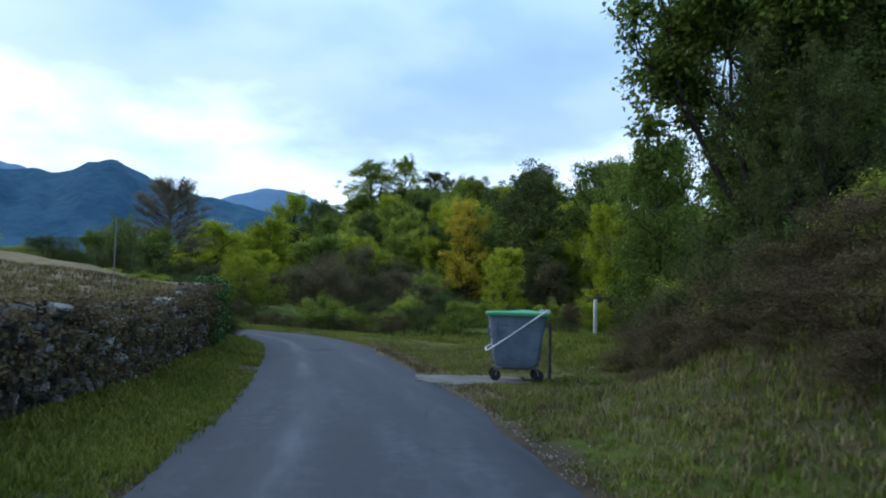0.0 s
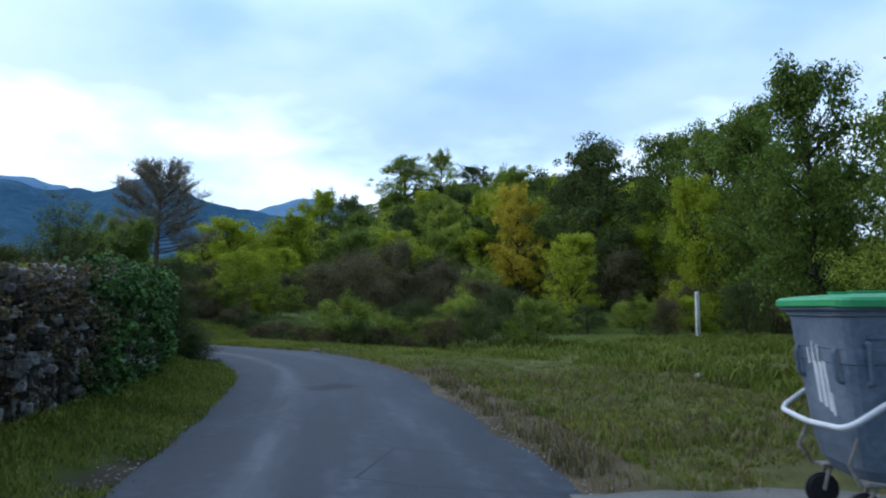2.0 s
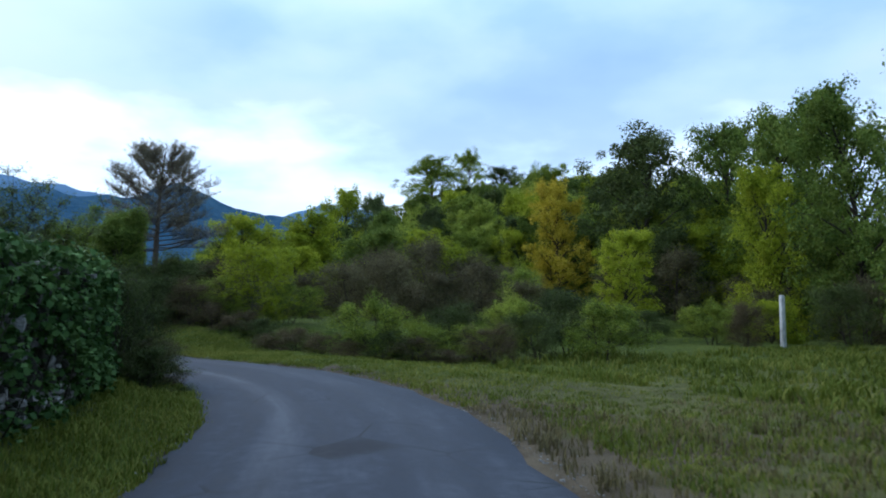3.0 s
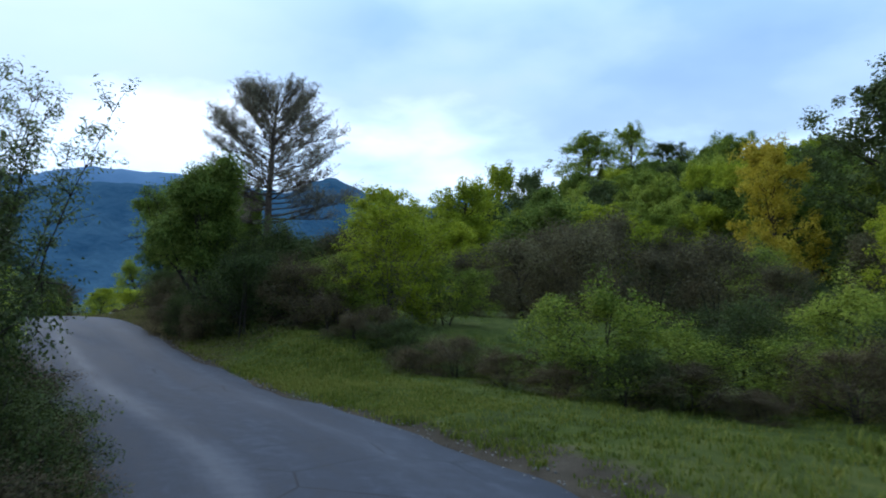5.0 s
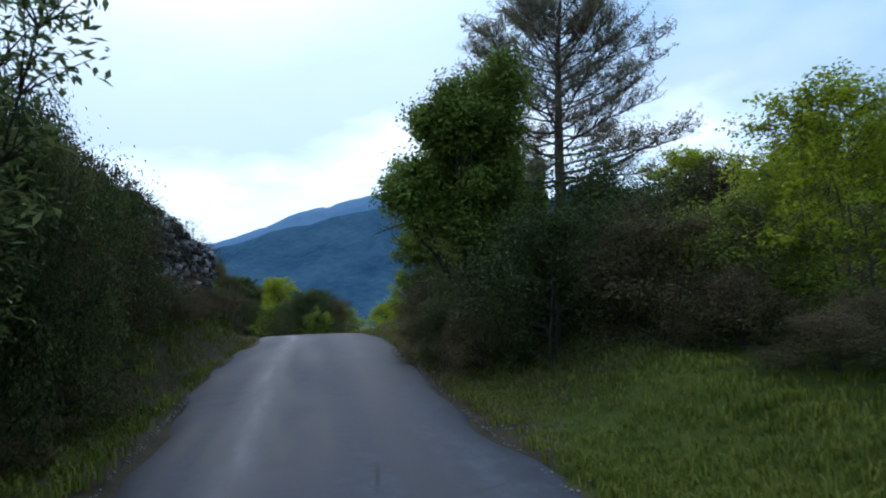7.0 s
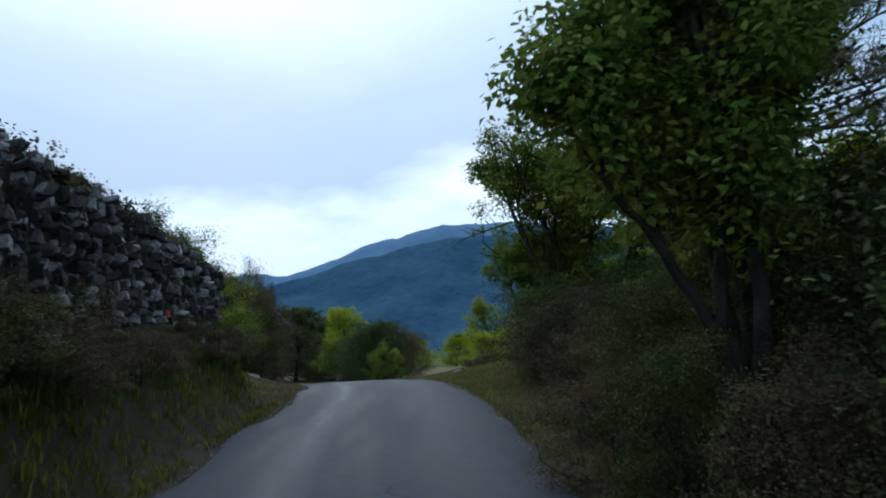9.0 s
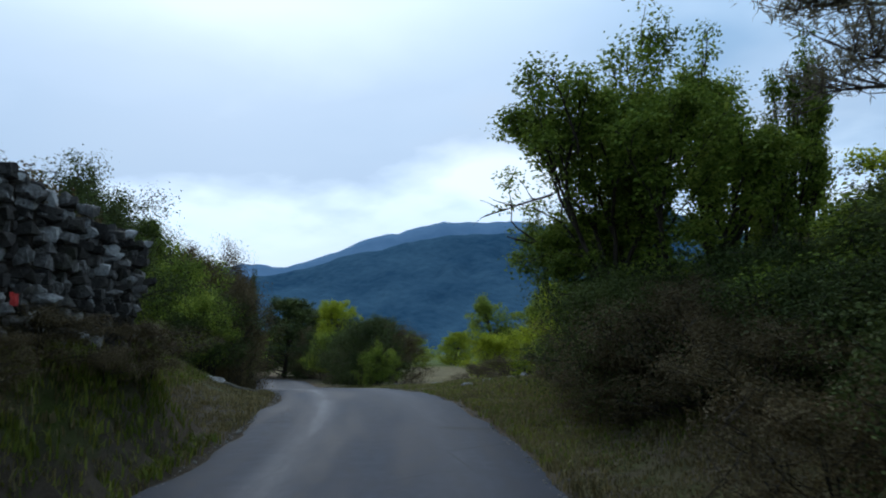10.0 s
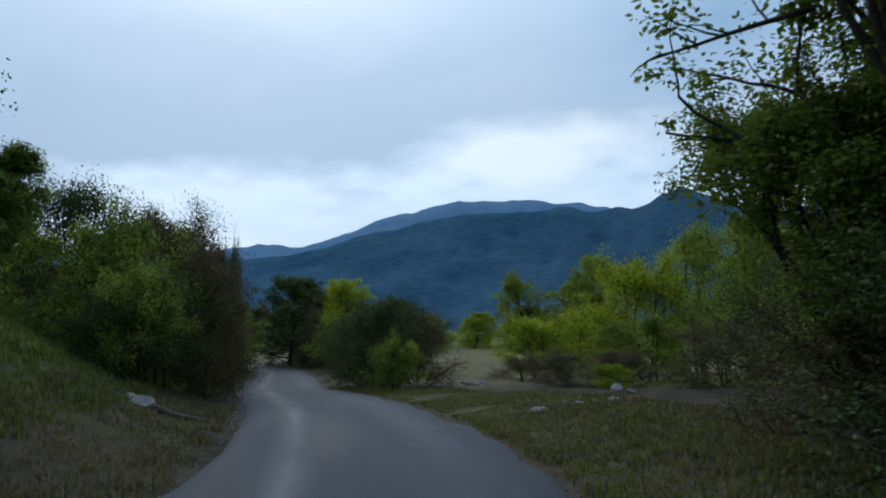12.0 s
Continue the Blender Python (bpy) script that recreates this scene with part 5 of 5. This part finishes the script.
def container(x, y, z, turn):
    e = tagged(new("waste_container"), "grey four-wheeled waste container with green lid", "waste container")
    e.matrix_basis = pose(x, y, z, 0, 0, turn)
    body = part("body", bm_mesh("body", ring_loft([(0.22, 0.17, 0.205, 0.12), (0.30, 0.235, 0.215, 0.12), (0.36, 0.28, 0.25, 0.11), (0.405, 0.305, 0.32, 0.10), (0.43, 0.318, 0.42, 0.09), (0.455, 0.330, 0.60, 0.09), (0.488, 0.348, 0.90, 0.08),
                                                   (0.494, 0.354, 0.905, 0.08), (0.500, 0.358, 0.98, 0.08), (0.504, 0.354, 0.985, 0.08), (0.520, 0.365, 1.165, 0.07), (0.535, 0.38, 1.17, 0.07), (0.54, 0.385, 1.21, 0.07), (0.53, 0.375, 1.215, 0.07)]), GREY_PLASTIC), e)
    part("rim", bm_mesh("rim", ring_loft([(0.545, 0.39, 1.195, 0.07), (0.565, 0.41, 1.205, 0.07), (0.565, 0.41, 1.235, 0.07), (0.545, 0.39, 1.24, 0.07)]), GREY_PLASTIC, True), body)
    lid_bm = ring_loft([(0.572, 0.417, 1.222, 0.07), (0.580, 0.425, 1.228, 0.07), (0.580, 0.425, 1.262, 0.07), (0.565, 0.41, 1.278, 0.08), (0.50, 0.35, 1.292, 0.09), (0.30, 0.20, 1.305, 0.08), (0.12, 0.08, 1.308, 0.04)])
    for v in lid_bm.verts:
        v.co.z += 0.012 * math.sin(5.5 * v.co.x + 0.7) + 0.008 * math.sin(9 * v.co.y + 4 * v.co.x)
    lid = part("lid", bm_mesh("lid", lid_bm, GREEN_PLASTIC), e, "warped green plastic lid")
    for sy in (-1, 1):
        part("lid_rib", bm_mesh("lid_rib", box_bm(0.72, 0.05, 0.016), GREEN_PLASTIC), lid, loc=(0, 0.13 * sy, 1.305))
    # lifting bow: two arms along the long sides, joined round the short side
    bow = rounded_path([(0.54, -0.45, 1.33), (-0.30, -0.45, 0.74), (-0.56, -0.43, 0.57), (-0.575, 0.0, 0.55), (-0.56, 0.43, 0.57), (-0.30, 0.45, 0.74), (0.54, 0.45, 1.33)], 0.10, 6)
    part("lifting_bow", pipe_mesh("lifting_bow", bow, 0.017, GALVANISED), e, "pale bent metal lifting bow")
    for sy in (-1, 1):
        part("pivot", bm_mesh("pivot", box_bm(0.12, 0.07, 0.07, 0.02), GALVANISED), e, loc=(0.53, 0.425 * sy, 1.30))
        part("side_groove", bm_mesh("side_groove", box_bm(0.80, 0.02, 0.022), GREY_PLASTIC), body, loc=(0, 0.362 * sy, 1.05))
        part("trunnion", bm_mesh("trunnion", box_bm(0.11, 0.06, 0.06, 0.02), GREY_PLASTIC), body, loc=(0.05, 0.375 * sy, 1.09))
        h = rounded_path([(-0.48, 0.24 * sy, 0.98), (-0.525, 0.24 * sy, 0.98), (-0.505, 0.24 * sy, 0.80), (-0.45, 0.24 * sy, 0.80)], 0.03, 4)
        part("grip", pipe_mesh("grip", h, 0.013, GREY_PLASTIC), body)
        h = rounded_path([(-0.40, -0.352, 1.02), (-0.40, -0.392, 1.02), (-0.385, -0.378, 0.80), (-0.385, -0.338, 0.80)], 0.02, 4) * np.array([1, -sy, 1])
        part("side_grip", pipe_mesh("side_grip", h, 0.012, GREY_PLASTIC), body)
    # worn sticker on the short side, torn into upright strips
    for yy, zz, hh, ww in ((0.10, 0.93, 0.10, 0.022), (0.06, 0.80, 0.30, 0.040), (0.035, 0.96, 0.12, 0.020), (0.0, 0.77, 0.28, 0.045), (-0.02, 0.95, 0.10, 0.018), (-0.055, 0.76, 0.30, 0.036), (-0.09, 0.66, 0.14, 0.030)):
        xc = 0.43 + 0.055 * (zz - 0.45) / 0.45
        part("sticker", bm_mesh("sticker", box_bm(0.008, ww, hh, 0.003), PAPER), body, "faded white sticker", loc=(-xc - 0.004 - 0.012 * (zz > 0.9), yy, zz), rot=(0, -7, 0))
    for sx, sy in ((-1, -1), (-1, 1), (1, -1), (1, 1)):
        caster = part("caster", bm_mesh("caster", box_bm(0.13, 0.12, 0.02), RUST_STEEL), e, loc=(0.35 * sx, 0.25 * sy, 0.25))
        part("fork", pipe_mesh("fork", [(0.0, 0.035, 0.0), (0.03 * sx, 0.036, -0.07), (0.05 * sx, 0.036, -0.148)], 0.011, RUST_STEEL, 6), caster)
        part("fork", pipe_mesh("fork", [(0.0, -0.035, 0.0), (0.03 * sx, -0.036, -0.07), (0.05 * sx, -0.036, -0.148)], 0.011, RUST_STEEL, 6), caster)
        bm = bmesh.new()
        bmesh.ops.create_cone(bm, cap_ends=True, segments=20, radius1=0.10, radius2=0.10, depth=0.045)
        bmesh.ops.bevel(bm, geom=[ed for ed in bm.edges if len(ed.link_faces) == 2 and abs(ed.link_faces[0].normal.z - ed.link_faces[1].normal.z) > 0.5], offset=0.012, segments=2, affect="EDGES")
        part("wheel", bm_mesh("wheel", bm, RUBBER), caster, "black rubber wheel", loc=(0.05 * sx, 0, -0.148), rot=(90, 0, 0))
    part("strut", pipe_mesh("strut", [(-0.44, -0.30, 0.50), (-0.50, -0.31, 0.36), (-0.43, -0.29, 0.24)], 0.011, RUST_STEEL, 6), e)
    part("strut", pipe_mesh("strut", [(-0.44, 0.30, 0.50), (-0.50, 0.31, 0.36), (-0.43, 0.29, 0.24)], 0.011, RUST_STEEL, 6), e)


PAD_Z = 0.0


def slab():
    bm = bmesh.new()
    r = random.Random(8)
    pts = [(0.42, 11.55), (0.7, 11.35), (1.1, 11.6), (1.6, 11.7), (2.1, 12.0), (2.2, 13.0), (1.3, 13.15), (0.8, 13.05), (-0.02, 12.95), (-0.02, 12.0)]
    ring = []
    for (x0, y0), (x1, y1) in zip(pts, pts[1:] + pts[:1]):
        ring += [(x0 + (x1 - x0) * t / 4, y0 + (y1 - y0) * t / 4) for t in range(4)]
    top = [bm.verts.new((x + 0.05 * r.uniform(-1, 1), y + 0.06 * r.uniform(-1, 1), PAD_Z)) for x, y in ring]
    low = [bm.verts.new((v.co.x * 1.0, v.co.y, PAD_Z - 0.16)) for v in top]
    bm.faces.new(top)
    for i in range(len(top)):
        j = (i + 1) % len(top)
        bm.faces.new((top[j], top[i], low[i], low[j]))
    bmesh.ops.recalc_face_normals(bm, faces=bm.faces)
    tagged(new("concrete_pad", bm_mesh("concrete_pad", bm, CONCRETE)), "worn concrete pad under the container", "pavement", kind="structure")


slab()
container(1.86, 12.5, PAD_Z - 0.002, 0)


def post(name, label, x, y, h, w, mat, lean):
    bm = box_bm(w, w, h, w * 0.15)
    for v in bm.verts:
        v.co.z += h / 2 - 0.15
        k = 1 - 0.12 * v.co.z / h
        v.co.x, v.co.y = v.co.x * k, v.co.y * k
    ob = new(name, bm_mesh(name, bm, mat))
    ob.matrix_basis = pose(x, y, gz(x, y), lean, -lean * 0.6, 25)
    tagged(ob, label, "post")


WHITE_PAINT = surface("whitewashed_concrete", (0.42, 0.41, 0.38), (0.68, 0.67, 0.63), 4, 50, 0.8, 0.3, 0.3, 0.005)
post("concrete_post", "whitewashed concrete post at the meadow's edge", 9.8, 44.0, 2.35, 0.20, WHITE_PAINT, 1.5)
post("wooden_stake", "thin weathered wooden stake behind the container", 2.56, 12.98, 1.30, 0.07, PALE_BARK, 2)


post("fence_rod", "thin rusty iron rod standing at the field's edge", -5.05, 10.7, 1.38, 0.022, RUST_STEEL, 1)


# ---- stones, log and litter by the lane ----
def field_stone_shapes():
    """Rounded, slightly angular field stones with flattened feet."""
    out = []
    r = np.random.RandomState(23)
    for k in range(6):
        bm = bmesh.new()
        bmesh.ops.create_icosphere(bm, subdivisions=2, radius=0.5)
        cuts = [(Vector(r.normal(size=3)).normalized(), r.uniform(0.30, 0.44)) for _ in range(5)]
        for v in bm.verts:
            for n, far in cuts:
                over = v.co.dot(n) - far
                if over > 0:
                    v.co -= n * over * 0.92
            v.co *= 1 + 0.05 * r.normal()
        out.append(bm_mesh("stone", bm, FIELD_STONE))
    return out


FIELD_STONE = surface("field_limestone", (0.110, 0.104, 0.094), (0.340, 0.325, 0.295), 5.0, 40, 0.92, 0.15, 0.9, 0.015)
FIELD_STONES = field_stone_shapes()


def loose_stones(group, label, rows, seed):
    r = np.random.RandomState(seed)
    for x, y, w in rows:
        ob = new("stone", FIELD_STONES[r.randint(len(FIELD_STONES))])
        ob.matrix_basis = pose(x, y, gz(x, y) + w * 0.08, r.uniform(-15, 15), r.uniform(-15, 15), r.uniform(0, 180)) @ Matrix.Diagonal((w, w * r.uniform(0.55, 0.85), w * r.uniform(0.32, 0.55), 1))
        tagged(ob, label, "stone", group)


r = np.random.RandomState(77)
loose_stones("stone row by the clearing", "flat grey field stone on the bare bank", [(-35.6 + 0.9 * r.normal(), 53.4 + 0.7 * r.normal(), r.uniform(0.12, 0.34)) for t in range(24)], 78)
loose_stones("stones on the bare earth", "grey field stone on bare earth", [(-26.3 + 0.35 * r.normal(), 45.95 + 0.3 * r.normal(), r.uniform(0.10, 0.28)) for _ in range(9)] + [(-26.9, 48.0, 0.30), (-27.1, 48.3, 0.2), (-26.6, 47.9, 0.18)], 79)
loose_stones("stones below the left slope", "pale stone at the foot of the slope", [(-30.9, 42.2, 0.42), (-31.15, 42.15, 0.25), (-30.7, 42.35, 0.2)], 80)
loose_stones("stones on the meadow", "half-buried grey stone in the grass", [(4.6, 13.2, 0.4), (4.3, 12.6, 0.25), (3.9, 15.5, 0.22), (4.9, 16.4, 0.35), (5.2, 16.0, 0.3), (3.0, 20.5, 0.3), (4.4, 20.8, 0.25)], 81)


def log(x0, y0, x1, y1):
    rr = np.random.RandomState(9)
    z0, z1 = gz(x0, y0) + 0.05, gz(x1, y1) + 0.03
    p = bent(rr, (x0, y0, z0), (x1 - x0, y1 - y0, z1 - z0), math.dist((x0, y0, z0), (x1, y1, z1)), 8, 0.05)
    s = Soup()
    s.add(*tube(p, np.linspace(0.055, 0.030, 9), 8))
    tagged(new("fallen_branch", s.mesh("fallen_branch", PALE_BARK, True)), "pale barkless branch lying on the bank", "branch")


log(-30.75, 42.3, -30.0, 42.7)


# ---- grass ----
def grass(name, label, n, spots, tall, mat, seed, wide=0.007, tuft=8):
    """Tufts of bent blades on the ground at places drawn by spots(random, n)."""
    rr = np.random.RandomState(seed)
    x, y, k = spots(rr, n)
    z = ground_z(x, y)
    _, d, _ = road_frame(x, y)
    keep = (np.abs(d) > HALF + 0.05) & ~((x > -0.1) & (x < 1.95) & (y > 11.75) & (y < 13.1))
    x, y, z, k = x[keep], y[keep], z[keep], k[keep]
    x, y, z, k = [np.repeat(v, tuft) for v in (x, y, z, k)]
    m = len(x)
    x, y = x + rr.normal(size=m) * 0.05, y + rr.normal(size=m) * 0.05
    h = tall * k * rr.uniform(0.45, 1.2, m)
    a = rr.uniform(0, 2 * np.pi, m)
    lean = rr.uniform(0.15, 1.3, m) * h
    w = wide * rr.uniform(0.7, 1.5, m)
    bx, by = np.cos(a + 1.57) * w, np.sin(a + 1.57) * w
    p0 = np.column_stack([x - bx, y - by, z - 0.03])
    p1 = np.column_stack([x + bx, y + by, z - 0.03])
    mx, my, mz = x + np.cos(a) * lean * 0.35, y + np.sin(a) * lean * 0.35, z + h * 0.62
    p2, p3 = np.column_stack([mx + bx * 0.7, my + by * 0.7, mz]), np.column_stack([mx - bx * 0.7, my - by * 0.7, mz])
    tip = np.column_stack([x + np.cos(a) * lean, y + np.sin(a) * lean, z + h])
    v = np.stack([p0, p1, p2, p3, tip + np.column_stack([bx, by, 0 * bx]) * 0.12, tip - np.column_stack([bx, by, 0 * bx]) * 0.12], 1).reshape(-1, 3)
    i = np.arange(m) * 6
    f = np.concatenate([np.stack([i, i + 1, i + 2, i + 3], -1), np.stack([i + 3, i + 2, i + 4, i + 5], -1)])
    tagged(new(name, mesh(name, v, f, LEAF[mat])), label, "grass", kind="stuff")


def band(s0, s1, d0, d1, power=1.0):
    def spots(rr, n):
        s, d = rr.uniform(s0, s1, n), d0 + (d1 - d0) * rr.uniform(0, 1, n) ** power
        tx, ty = np.interp(s, LINE_S, TANGENT[:, 0]), np.interp(s, LINE_S, TANGENT[:, 1])
        x, y = np.interp(s, LINE_S, LINE[:, 0]) + ty * d, np.interp(s, LINE_S, LINE[:, 1]) - tx * d
        patch = hash_noise(x, y, 1.7, 31) + 0.6 * hash_noise(x, y, 0.6, 32)
        ok = patch > -0.45
        return x[ok], y[ok], np.clip(0.8 + 0.9 * patch[ok], 0.35, 1.5)
    return spots


grass("grass", "green grass on the verge below the wall", 9000, band(9, 40, -1.55, -2.95), 0.075, "grass", 91)
grass("grass", "green meadow grass beside the lane", 5200, band(22, 36, 2.35, 9.0, 1.4), 0.07, "grass", 92)
grass("grass", "green verge grass round the bend", 4600, band(36, 50, 1.75, 9.0, 1.5), 0.07, "grass", 107)
grass("meadow_grass", "rough meadow grass with dry stalks", 8000, band(20, 42, 6.0, 24.0), 0.22, "grass", 93, 0.016)
grass("dry_grass", "dry straw-coloured grass on the verge", 2600, band(14, 36, 1.75, 7.0, 1.3), 0.10, "straw", 94)
grass("grass", "grass on the roadside bank", 4600, band(10, 23, 1.8, 7.5), 0.09, "grass", 95)
grass("dry_grass", "dead brown grass on the roadside bank", 3200, band(10, 24, 2.2, 7.5), 0.11, "straw", 101)
grass("grass", "grass below the crest wall and shrubs", 5600, band(38, 62, -1.6, -3.0), 0.09, "grass", 96)
grass("dry_grass", "dry yellowish grass on the verge under the trees", 6500, band(57, 80, 1.6, 3.8), 0.05, "straw", 97)
grass("grass", "grass along the verge under the trees", 3400, band(44, 54, 1.6, 3.6), 0.05, "grass", 98)
grass("dry_grass", "brown withered grass and litter under the trees", 2600, band(51, 61, 1.6, 3.8), 0.05, "straw", 104)
grass("dry_grass", "dry fringe along the old wall's top", 1800, band(9, 36, -3.05, -3.6), 0.13, "straw", 105)
grass("grass", "green grass on the slope", 6200, band(60, 80, -2.9, -11.0, 1.2), 0.07, "grass", 99)
grass("stubble", "dry stubble of the field above the wall", 6500, band(8, 34, -3.5, -22.0, 1.5), 0.09, "straw", 100, 0.012)
grass("dry_grass", "brown withered grass at the foot of the slope", 3000, band(58, 74, -1.55, -3.6), 0.06, "straw", 102)
grass("dry_grass", "dry grass fringe along the wall's top", 3600, band(S_WALL2[0] - 2, S_WALL2[1], -2.62, -3.4), 0.17, "straw", 103)
grass("grass", "low yellow-green grass edging the lane", 3600, band(60, 82, 1.6, 3.3), 0.045, "grass", 106)


# ---- loose gravel along the ragged edges ----
def gravel(n, seed):
    rr = np.random.RandomState(seed)
    s = rr.uniform(9, 84, n)
    d = rr.choice([-1.0, 1.0], n) * (HALF + 0.03 + np.abs(rr.normal(0.12, 0.16, n))) * (1.07 - 0.07 * step(20, 34, s) - 0.07 * step(36, 46, s) - 0.06 * step(66, 76, s))
    tx, ty = np.interp(s, LINE_S, TANGENT[:, 0]), np.interp(s, LINE_S, TANGENT[:, 1])
    x, y = np.interp(s, LINE_S, LINE[:, 0]) + ty * d, np.interp(s, LINE_S, LINE[:, 1]) - tx * d
    z = np.maximum(ground_z(x, y), np.interp(s, LINE_S, LINE[:, 2]) + np.where(np.abs(d) < HALF, 0.004, -0.2))
    r = rr.uniform(0.004, 0.012, n)
    cube = np.array([(a, b, c) for a in (-1, 1) for b in (-1, 1) for c in (-0.7, 0.7)])
    v = np.stack([x, y, z], 1)[:, None] + cube[None] * r[:, None, None] * rr.uniform(0.55, 1.2, (n, 8, 3))
    q = np.array([(0, 1, 3, 2), (4, 6, 7, 5), (0, 4, 5, 1), (2, 3, 7, 6), (0, 2, 6, 4), (1, 5, 7, 3)])
    f = (np.arange(n)[:, None, None] * 8 + q[None]).reshape(-1, 4)
    tagged(new("gravel", mesh("gravel", v.reshape(-1, 3), f, FIELD_STONE)), "loose pale gravel along the road edges", "gravel", kind="stuff")


gravel(7000, 111)
